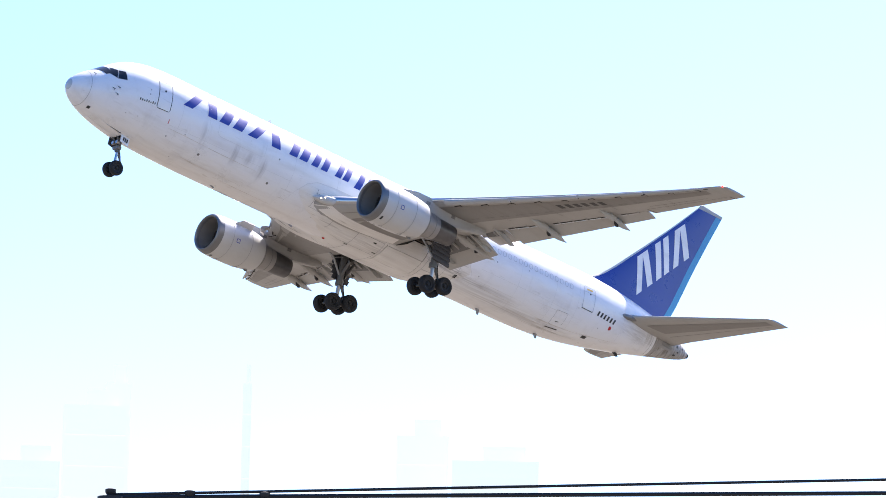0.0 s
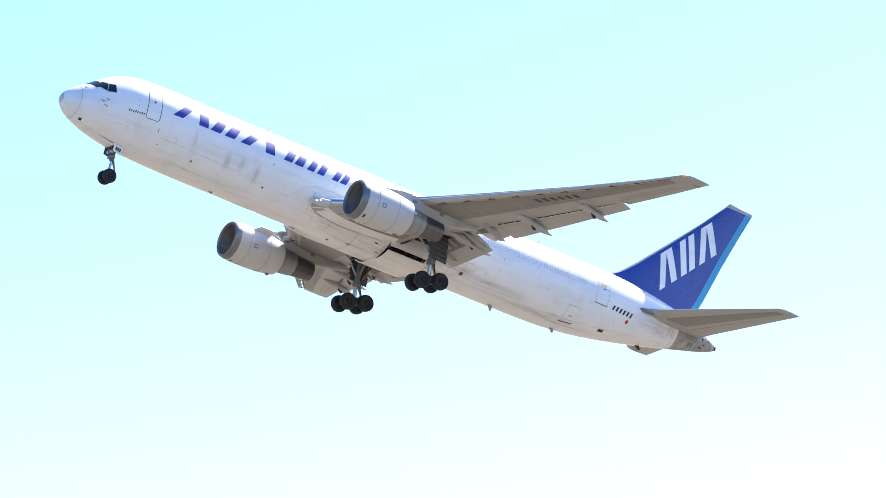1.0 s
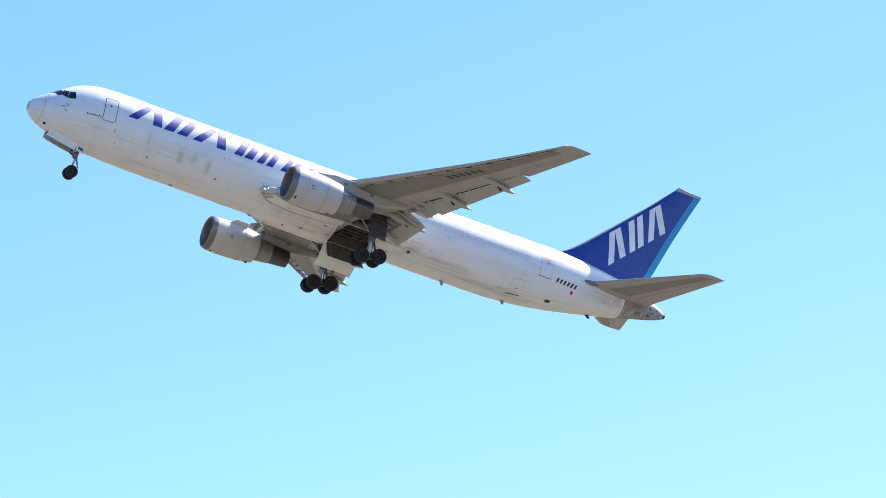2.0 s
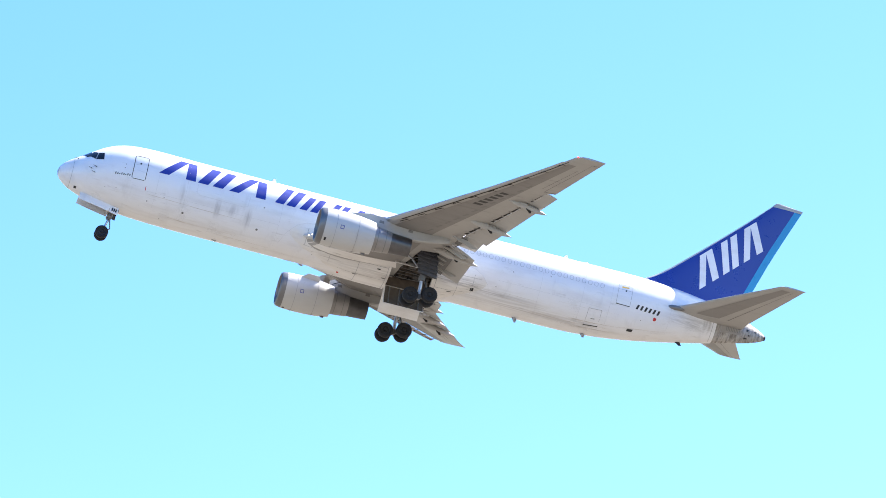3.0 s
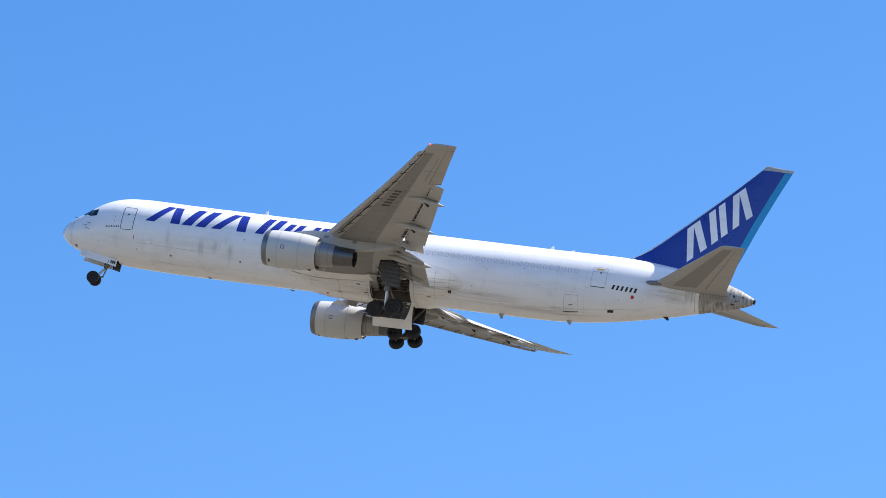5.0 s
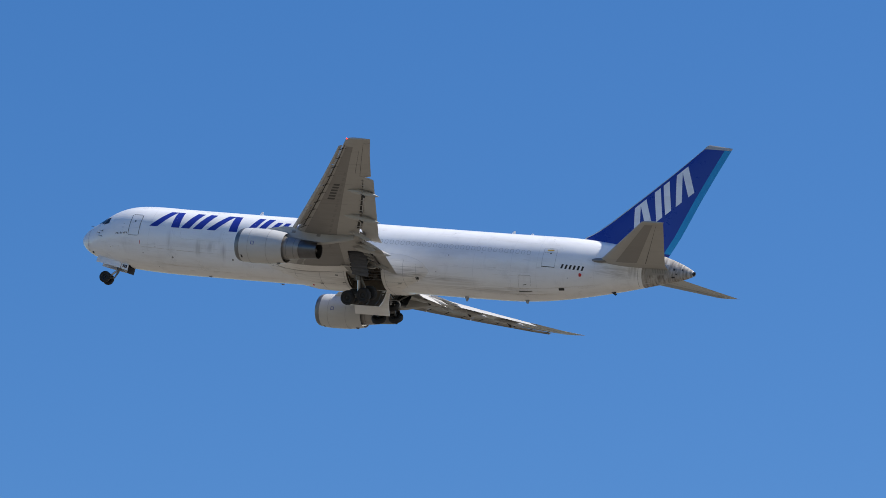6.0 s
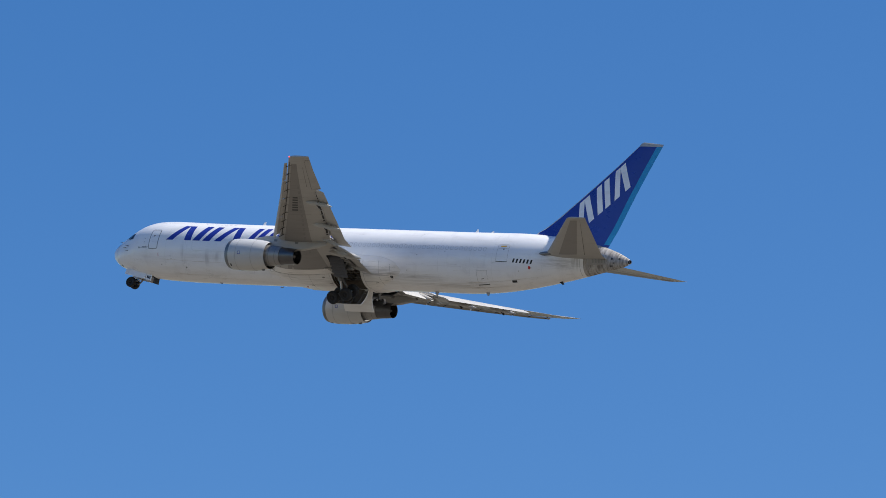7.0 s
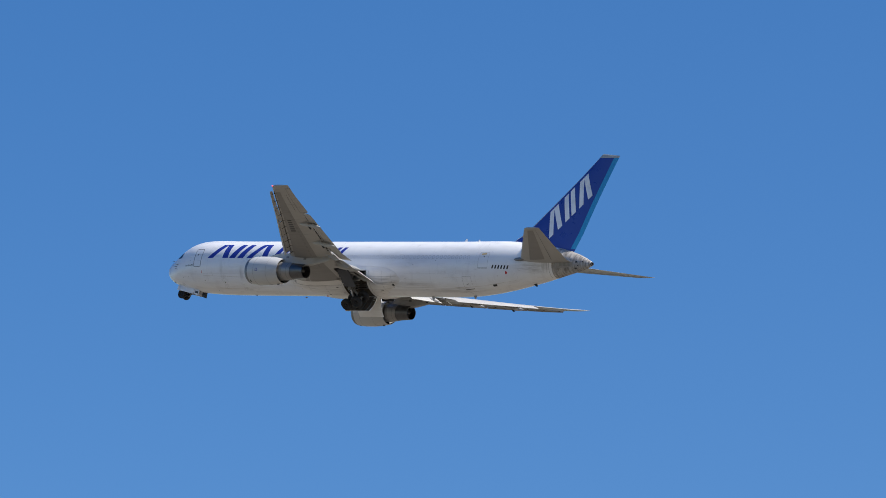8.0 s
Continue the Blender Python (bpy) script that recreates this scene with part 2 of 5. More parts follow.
def box(bm, centre, size, bevel=0.0):
    made = bmesh.ops.create_cube(bm, size=1.0, matrix=Matrix.Translation(centre) @ Matrix.Diagonal((*size, 1)))
    if bevel:
        edges = list({e for v in made["verts"] for e in v.link_edges})
        bmesh.ops.bevel(bm, geom=edges, offset=bevel, segments=2, affect="EDGES", profile=0.5)
    return bm


# ---- the ground ----
def ground():
    bm = bmesh.new()
    bmesh.ops.create_grid(bm, x_segments=40, y_segments=40, size=4800)
    ob = part("ground", bm, GROUND)
    tagged(ob, "dry pale open ground reaching to the horizon", "ground", kind="structure")


ground()

# ---- the jet: x runs aft from the nose, y to its right, z up ----
HULL = [  # station, top, bottom, half width
    (0.0, -0.66, -0.68, 0.01), (0.06, -0.4, -0.92, 0.26), (0.2, -0.15, -1.13, 0.5), (0.5, 0.17, -1.4, 0.8), (1.0, 0.54, -1.7, 1.12), (1.6, 0.93, -1.93, 1.43),
    (2.1, 1.28, -2.09, 1.65), (2.6, 1.63, -2.22, 1.84), (3.1, 1.93, -2.33, 2.0), (3.8, 2.24, -2.46, 2.17), (4.8, 2.48, -2.59, 2.35),
    (6.2, 2.59, -2.7, 2.47), (8.0, 2.59, -2.77, 2.53), (10.0, 2.56, -2.81, 2.54), (20.0, 2.54, -2.82, 2.54), (34.0, 2.54, -2.82, 2.54), (36.5, 2.54, -2.81, 2.54),
    (39.0, 2.55, -2.78, 2.5), (41.5, 2.58, -2.6, 2.39), (44.0, 2.58, -2.23, 2.18), (46.5, 2.42, -1.73, 1.84), (48.8, 2.14, -1.2, 1.42),
    (50.8, 1.78, -0.68, 0.98), (52.2, 1.38, -0.32, 0.64), (53.2, 0.98, -0.02, 0.4), (53.75, 0.7, 0.22, 0.2)]


def hull(x):
    return smooth_table(HULL, x)


def hull_at(x, z, side=-1, off=0.0):
    """The point of the hull's side at station x and height z, off metres outside it."""
    top, bot, half = hull(x)
    zc, hh = (top + bot) / 2, (top - bot) / 2
    k = max(-0.9999, min(0.9999, (z - zc) / hh))
    y = half * math.sqrt(1 - k * k)
    n = Vector((0, y / half**2, (z - zc) / hh**2)).normalized()
    return Vector((x, side * (y + n.y * off), z + n.z * off))


def hull_round(x, a, off=0.0):
    """The point of the hull at station x and angle a from the keel (degrees, positive to port)."""
    top, bot, half = hull(x)
    zc, hh = (top + bot) / 2, (top - bot) / 2
    return Vector((x, -(half + off) * math.sin(radians(a)), zc - (hh + off) * math.cos(radians(a))))


def patch(bm, quad, side=-1, off=0.006, step=0.25):
    """A quad of (x, z) corners laid on the hull's side."""
    (x0, z0), (x1, z1), (x2, z2), (x3, z3) = quad
    n = max(1, int(max(math.hypot(x1 - x0, z1 - z0), math.hypot(x2 - x3, z2 - z3)) / step))
    m = max(1, int(max(math.hypot(x3 - x0, z3 - z0), math.hypot(x2 - x1, z2 - z1)) / step))
    rows = []
    for j in range(m + 1):
        v = j / m
        row = []
        for i in range(n + 1):
            u = i / n
            x = (x0 * (1 - u) + x1 * u) * (1 - v) + (x3 * (1 - u) + x2 * u) * v
            z = (z0 * (1 - u) + z1 * u) * (1 - v) + (z3 * (1 - u) + z2 * u) * v
            row.append(hull_at(x, z, side, off))
        rows.append(row)
    return skin(bm, rows, False)


def strip(bm, path, width, side=-1, off=0.006):
    """A narrow band along (x, z) points of the hull's side."""
    for (xa, za), (xb, zb) in zip(path, path[1:]):
        d = Vector((xb - xa, zb - za))
        if d.length < 1e-6:
            continue
        n = Vector((-d.y, d.x)).normalized() * width / 2
        e = d.normalized() * width / 2
        patch(bm, [(xa - e.x - n.x, za - e.y - n.y), (xb + e.x - n.x, zb + e.y - n.y), (xb + e.x + n.x, zb + e.y + n.y), (xa - e.x + n.x, za - e.y + n.y)], side, off)
    return bm


def rounded(x0, z0, x1, z1, r, n=4):
    """A closed outline with rounded corners."""
    pts = []
    for cx, cz, a0 in ((x1 - r, z1 - r, 0), (x0 + r, z1 - r, 90), (x0 + r, z0 + r, 180), (x1 - r, z0 + r, 270)):
        for i in range(n + 1):
            a = radians(a0 + 90 * i / n)
            pts.append((cx + r * math.cos(a), cz + r * math.sin(a)))
    return pts + pts[:1]


jet = new("cargo_jet")
tagged(jet, "white twin-engined cargo jet with blue tail, climbing with its gear down", "airliner")


MAIN_BAY = (25.2, 28.3, 0.3, 2.75)     # from x to x, from |y| to |y|
NOSE_BAY = (1.95, 5.0, 0.0, 0.55)


def open_bays(bm):
    """Takes away the skin over the gear bays."""
    gone = []
    for f in bm.faces:
        c = f.calc_center_median()
        for x0, x1, y0, y1 in (MAIN_BAY, NOSE_BAY):
            if x0 < c.x < x1 and y0 < abs(c.y) < y1 and c.z < -0.95:
                gone.append(f)
                break
    bmesh.ops.delete(bm, geom=gone, context="FACES")


def fuselage():
    bm = bmesh.new()
    xs = [0, .03, .06, .12, .2, .3, .42, .55, .7, .85] + [1 + .2 * i for i in range(26)] + [6.5, 7, 7.6, 8.4] + [9.5 + 0.775 * i for i in range(20)] + [25.2, 25.7, 26.2, 26.7, 27.2, 27.7, 28.3] + [29.0 + 0.9 * i for i in range(10)] + [38.2 + .7 * i for i in range(22)] + [53.45, 53.75]
    n = 64
    skin(bm, [[hull_round(x, 360 * i / n) for i in range(n)] for x in xs])
    open_bays(bm)
    return part("fuselage", bm, WHITE, jet, "white painted hull with soiled lower half")


body = fuselage()


# wing stations: half span, leading edge x, trailing edge x, height, thickness over chord
WING = [(0.0, 17.2, 29.9, -1.75, 0.15), (2.3, 18.7, 29.4, -1.62, 0.145), (4.5, 20.6, 29.35, -1.3, 0.125), (8.2, 23.3, 29.6, -0.78, 0.115),
        (12.0, 25.95, 31.25, -0.2, 0.11), (17.0, 29.4, 33.2, 0.6, 0.105), (21.0, 32.05, 34.65, 1.3, 0.10), (23.05, 33.4, 35.45, 1.72, 0.095), (23.3, 33.8, 35.55, 1.77, 0.07)]


def aerofoil(u):
    """Upper and lower height of a section, per unit of chord and thickness."""
    t = 5 * (0.2969 * math.sqrt(u) - 0.126 * u - 0.3516 * u * u + 0.2843 * u**3 - 0.1036 * u**4)
    camber = 0.18 * u * (1 - u)
    return t + camber, -t * 0.95 + camber * 0.6


US = [0, .006, .02, .05, .1, .17, .26, .36, .47, .58, .7, .82, .92, 1.0]


def section(y, xle, xte, z, tc, s, u0=0.0, u1=1.0):
    c = xte - xle
    us = [u0 + (u1 - u0) * u for u in US]
    up = [Vector((xle + u * c, s * y, z + aerofoil(u)[0] * tc * c)) for u in us]
    lo = [Vector((xle + u * c, s * y, z + aerofoil(u)[1] * tc * c)) for u in us]
    return up + lo[::-1]


def under(y, u, s, off=0.0):
    """The point of the wing's lower skin at half span y and chord fraction u."""
    xle, xte, z, tc = lerp_table(WING, y)
    c = xte - xle
    return Vector((xle + u * c, s * y, z + aerofoil(u)[1] * tc * c - off))


def under_patch(bm, y0, y1, f0, f1, s, off=0.006, n=16, m=5):
    """A band of the lower skin from chord line f0 to f1, each a pair of chord fractions."""
    rows = []
    for i in range(n + 1):
        k = i / n
        y = y0 + (y1 - y0) * k
        a, b = f0[0] + (f0[1] - f0[0]) * k, f1[0] + (f1[1] - f1[0]) * k
        rows.append([under(y, a + (b - a) * j / m, s, off) for j in range(m + 1)])
    return skin(bm, rows, False)


def slat_shift(y):
    c = lerp_table(WING, y)[1] - lerp_table(WING, y)[0]
    return Vector((-0.05 * c - 0.27, 0, -0.035 * c - 0.13))


def wing(s):
    bm = bmesh.new()
    ys = [0.0, 2.3, 3.4, 4.5, 5.35, 5.36, 6, 8.2, 10, 12, 14.5, 17, 17.58, 17.62, 19, 21, 23.05, 23.2, 23.3]
    skin(bm, [section(y, *lerp_table(WING, y), s, 0.0, 0.66 if y < 5.355 else 0.86 if y < 17.6 else 1.0) for y in ys])
    w = part("wing", bm, GREY, jet, "light grey swept wing with slats and flaps out")
    # the wheel well behind the rear spar, roofed by the upper skin
    def roof(y, u, drop):
        xle, xte, z, tc = lerp_table(WING, y)
        return Vector((xle + u * (xte - xle), s * y, z + aerofoil(u)[0] * tc * (xte - xle) - drop))
    yy = (2.0, 3.0, 4.0, 4.7, 5.36)
    uu = (0.655, 0.72, 0.79, 0.88)
    bm = bmesh.new()
    skin(bm, [[roof(y, u, 0.0) for u in uu] + [roof(y, u, 0.05) for u in uu[::-1]] for y in yy])
    part("upper_skin", bm, GREY, w)
    # lining coloured near black, putting the recess's shade into it
    bm = bmesh.new()
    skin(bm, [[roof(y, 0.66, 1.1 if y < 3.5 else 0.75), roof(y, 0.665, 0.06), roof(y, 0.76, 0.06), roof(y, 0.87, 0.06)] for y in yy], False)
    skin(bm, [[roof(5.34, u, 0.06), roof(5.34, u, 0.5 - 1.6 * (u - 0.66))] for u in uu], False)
    part("well_lining", bm, DARK, w, "lining of the wing wheel well, its shade painted near black")
    for k in range(5):
        bm = bmesh.new()
        y = 2.7 + 0.55 * k
        rod(bm, roof(y, 0.67, 0.3), roof(y + 0.15, 0.86, 0.16), 0.045 if k % 2 else 0.07, 8)
        part("pipe", bm, WELL, w)
    # slats
    for y0, y1 in ((6.1, 6.9), (9.1, 12.4), (12.5, 15.9), (16.0, 19.3), (19.4, 22.4)):
        bm = bmesh.new()
        rings = []
        for i in range(5):
            y = y0 + (y1 - y0) * i / 4
            xle, xte, z, tc = lerp_table(WING, y)
            c = xte - xle
            d = slat_shift(y)
            outer = [0, .005, .015, .035, .065, .1, .14]
            ring = [Vector((xle + u * c, s * y, z + aerofoil(u)[0] * tc * c)) for u in outer[::-1]]
            ring += [Vector((xle + u * c, s * y, z + aerofoil(u)[1] * tc * c)) for u in (.005, .015, .03, .05)]
            ring += [Vector((xle + .05 * c, s * y, z + 0.15 * tc * c)), Vector((xle + .1 * c, s * y, z + 0.34 * tc * c))]
            rings.append([p + d for p in ring])
        skin(bm, rings)
        part("slat", bm, PALE, w, "pale leading-edge slat run forward")
    # shade of the slot behind the slats, painted as a strip on the skin
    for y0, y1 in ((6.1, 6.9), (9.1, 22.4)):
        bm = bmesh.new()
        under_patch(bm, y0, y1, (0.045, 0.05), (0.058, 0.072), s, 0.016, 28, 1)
        part("slat_gap_shade", bm, DARK, w, "dark strip painted for the shade behind the slats")
    # lower skin bands
    bm = bmesh.new()
    under_patch(bm, 3.0, 22.2, (0.1, 0.13), (0.62, 0.38), s, 0.006, 24)
    part("tank_panel", bm, TANK, w, "darker grey band of tank skin")
    for i in range(15):
        bm = bmesh.new()
        y = 6.2 + i * 0.85
        for dy in (-0.24, 0.02):
            under_patch(bm, y + dy, y + dy + 0.2, (0.46 - 0.008 * i, 0.46 - 0.008 * i), (0.485 - 0.006 * i, 0.485 - 0.006 * i), s, 0.011, 2, 2)
        part("access_panel", bm, ACCESS, w)
    # chordwise joints of the lower skin
    for y in (4.6, 6.6, 10.2, 13.2, 16.4, 19.6):
        bm = bmesh.new()
        under_patch(bm, y, y + 0.025, (0.12, 0.12), (0.6 if y < 18 else 0.72,) * 2, s, 0.009, 1, 10)
        part("skin_joint", bm, ACCESS, w)
    # slat tracks
    for i in range(14):
        y = 3.7 + i * 1.4
        if y < 6.0 or 7.0 < y < 9.0:
            continue
        bm = bmesh.new()
        a = under(y, 0.10, s, 0.0)
        d = slat_shift(y)
        rod(bm, a + Vector((0.05, 0, 0.06)), a + d * 0.9 + Vector((-0.02, 0, 0.05)), 0.026, 6)
        box(bm, a + Vector((0.1, 0, -0.008)), (0.15, 0.035, 0.03), 0.006)
        box(bm, a + Vector((0.02, -s * 0.1, -0.006)), (0.035, 0.15, 0.025), 0.006)
        part("slat_track", bm, DARK, w)
    # cream skin of the wing-to-body fairing under the wing root
    bm = bmesh.new()
    under_patch(bm, 2.1, 2.95, (0.015, 0.03), (0.64, 0.6), s, 0.012, 8, 12)
    part("root_fairing", bm, BELLY, w, "cream fairing under the wing root")
    # polished leading edge between the slats
    for y0, y1 in ((3.0, 6.05), (6.95, 9.05)):
        bm = bmesh.new()
        rows = []
        for i in range(7):
            y = y0 + (y1 - y0) * i / 6
            xle, xte, z, tc = lerp_table(WING, y)
            c = xte - xle
            rows.append([Vector((xle + u * c - 0.008, s * y, z + aerofoil(u)[0] * tc * c + 0.004)) for u in (.03, .018, .008, .002, 0)] + [Vector((xle + u * c - 0.008, s * y, z + aerofoil(u)[1] * tc * c - 0.004)) for u in (.002, .008, .018)])
        skin(bm, rows, False)
        part("leading_edge", bm, METAL, w, "polished metal leading edge")
    # wing tip lamp
    bm = bmesh.new()
    p = Vector((33.55, s * 23.2, 1.75))
    bmesh.ops.create_uvsphere(bm, u_segments=10, v_segments=8, radius=0.06, matrix=Matrix.Translation(p))
    part("tip_lamp", bm, REDLAMP if s < 0 else METAL, w, "small glowing wing-tip lamp" if s < 0 else "")
    return w


def flap_panel(w, s, pts, name, chord_thick=0.09, mat=PALE):
    """A flap from its inboard and outboard chord: (y, x0, z0, x1, z1) from leading to trailing edge."""
    bm = bmesh.new()
    rings = []
    (ya, xa0, za0, xa1, za1), (yb, xb0, zb0, xb1, zb1) = pts
    for i in range(7):
        k = i / 6
        a = Vector((xa0 + (xb0 - xa0) * k, s * (ya + (yb - ya) * k), za0 + (zb0 - za0) * k))
        b = Vector((xa1 + (xb1 - xa1) * k, s * (ya + (yb - ya) * k), za1 + (zb1 - za1) * k))
        d = b - a
        nrm = Vector((-d.z, 0, d.x)).normalized()
        if nrm.z < 0:
            nrm = -nrm
        c = d.length
        ring = [a + d * u + nrm * aerofoil(u)[0] * chord_thick * c * 1.5 for u in US] + [a + d * u + nrm * aerofoil(u)[1] * chord_thick * c for u in US[::-1]]
        rings.append(ring)
    skin(bm, rings)
    return part(name, bm, mat, w, "pale trailing-edge flap lowered")


def fairing(w, s, a, b, width=0.2, depth=0.22):
    """A slender flap-track fairing from its front tip a to its rear tip b (given for the port wing): a fixed fore half and a drooped rear half."""
    a, b = Vector((a[0], -s * a[1], a[2])), Vector((b[0], -s * b[1], b[2]))
    knee = a.lerp(b, 0.46) + Vector((0, 0, 0.05))
    for name, p, q, prof in (("flap_fairing", a, knee + Vector((0.06, 0, 0)), (0.04, 0.34, 0.6, 0.8, 0.93, 1.0, 1.0, 0.95)),
                             ("flap_fairing", knee + Vector((-0.02, 0, -0.04)), b, (0.8, 0.98, 1.0, 0.94, 0.8, 0.6, 0.34, 0.03))):
        bm = bmesh.new()
        rings = []
        for i, r in enumerate(prof):
            c = p.lerp(q, i / (len(prof) - 1))
            rings.append([c + Vector((0, width * r * math.cos(2 * math.pi * j / 14), depth * r * math.sin(2 * math.pi * j / 14))) for j in range(14)])
        skin(bm, rings)
        part(name, bm, PALE, w, "slender pale flap-track fairing")
    bm = bmesh.new()
    slab(bm, [knee + Vector((-0.1, -0.07, -0.1)), knee + Vector((0.22, -0.07, -0.05)), knee + Vector((0.42, -0.07, -0.42)), knee + Vector((0.3, -0.07, -0.46))], 0.1)
    rod(bm, knee + Vector((0, 0.05, -0.1)), knee + Vector((0.35, 0.05, -0.4)), 0.035, 8)
    part("flap_hinge", bm, DARK, w, "dark flap hinge")


def coves(w, s):
    """Dark strips painted for the shade in the slots, and bright lips, where the flaps leave the wing."""
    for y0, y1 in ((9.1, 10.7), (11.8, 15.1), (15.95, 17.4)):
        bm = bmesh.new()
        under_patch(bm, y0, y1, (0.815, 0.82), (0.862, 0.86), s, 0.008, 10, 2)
        part("flap_cove_shade", bm, DARK, w, "dark strip standing for the shaded slot ahead of the flap")
        bm = bmesh.new()
        a, b = under(y0, 0.862, s, 0.0), under(y1, 0.862, s, 0.0)
        rod(bm, a, b, 0.05, 8)
        part("slot_lip", bm, METAL, w, "bright metal slot lip")
        n = max(2, int((y1 - y0) / 0.7))
        for k in range(n):
            y = y0 + (k + 0.5) * (y1 - y0) / n
            bm = bmesh.new()
            rod(bm, under(y, 0.79, s, 0.02), under(y, 0.9, s, 0.03), 0.03, 6)
            part("slot_bracket", bm, GREY, w)


wings = {}
for s in (-1, 1):
    w = wings[s] = wing(s)
    flap_panel(w, s, [(2.75, 28.0, -1.55, 30.05, -2.35), (6.9, 28.3, -1.05, 30.35, -1.75)], "flap")
    flap_panel(w, s, [(7.0, 28.55, -0.85, 30.25, -1.15), (8.65, 29.1, -0.7, 30.5, -0.95)], "flap")
    flap_panel(w, s, [(8.75, 28.95, -0.62, 30.7, -1.12), (17.5, 32.45, 0.72, 33.65, 0.47)], "flap")
    fairing(w, s, (30.55, -15.55, 0.2), (33.45, -15.52, -0.17))
    fairing(w, s, (28.5, -11.3, -0.42), (31.95, -11.4, -0.95), 0.22, 0.24)
    fairing(w, s, (27.2, -6.0, -1.3), (30.8, -6.05, -1.83), 0.28, 0.3)
    coves(w, s)
    # aileron and flaperon seams on the lower skin
    for y0, y1, u in ((17.8, 22.6, 0.74), (18.2, 21.6, 0.62)):
        bm = bmesh.new()
        under_patch(bm, y0, y1, (u, u), (u + 0.008, u + 0.008), s, 0.008, 8, 1)
        part("seam", bm, INK, w)
    for y in (17.75, 22.65):
        bm = bmesh.new()
        under_patch(bm, y, y + 0.03, (0.74, 0.74), (0.99, 0.99), s, 0.008, 1, 4)
        part("seam", bm, INK, w)
    # a fore flap and hinge arms between the inboard flap and the wing
    flap_panel(w, s, [(2.8, 27.55, -1.3, 28.35, -1.62), (5.4, 27.75, -1.0, 28.5, -1.3)], "fore_flap", 0.12, GREY)
    # dark sheets put in for the shade ahead of the inboard flaps
    for (ya, xa, za), (yb, xb, zb), deep in (((2.85, 28.0, -1.62), (6.8, 28.3, -1.12), 0.72), ((7.05, 28.55, -0.9), (8.55, 29.1, -0.76), 0.25)):
        bm = bmesh.new()
        slab(bm, [(xa - 0.2, s * ya, za - 0.05), (xb - 0.2, s * yb, zb - 0.05), (xb + deep, s * yb, zb - 0.36 * deep - 0.15), (xa + deep, s * ya, za - 0.4 * deep - 0.15)], 0.03)
        part("flap_cove_shade", bm, DARKGREY, w, "dark strip standing for the shaded slot ahead of the flap")
        n = int((yb - ya) / 0.6)
        for k in range(n):
            q = (k + 0.35) / n
            p = Vector((xa + (xb - xa) * q, s * (ya + (yb - ya) * q), za + (zb - za) * q))
            bm = bmesh.new()
            p.z -= 0.1
            slab(bm, [p + Vector((-0.3, 0, 0.0)), p + Vector((deep * 0.7, 0, -0.28 * deep - 0.02)), p + Vector((deep * 0.6, 0, -0.28 * deep - 0.12)), p + Vector((-0.2, 0, -0.16))], 0.07 if k % 2 else 0.14)
            part("flap_link", bm, GREY if k % 2 else PALE, w)
    for y in (3.6, 6.75, 8.6):
        bm = bmesh.new()
        xle, xte, z, tc = lerp_table(WING, y)
        slab(bm, [(xte - 1.7, s * y, z - 0.25), (xte - 0.6, s * y, z - 0.3), (xte + 0.35, s * y, z - 0.75), (xte - 0.1, s * y, z - 0.85)], 0.1)
        part("hinge_arm", bm, GREY, w)


# ---- engines ----
AXIS = (7.85, -2.42)


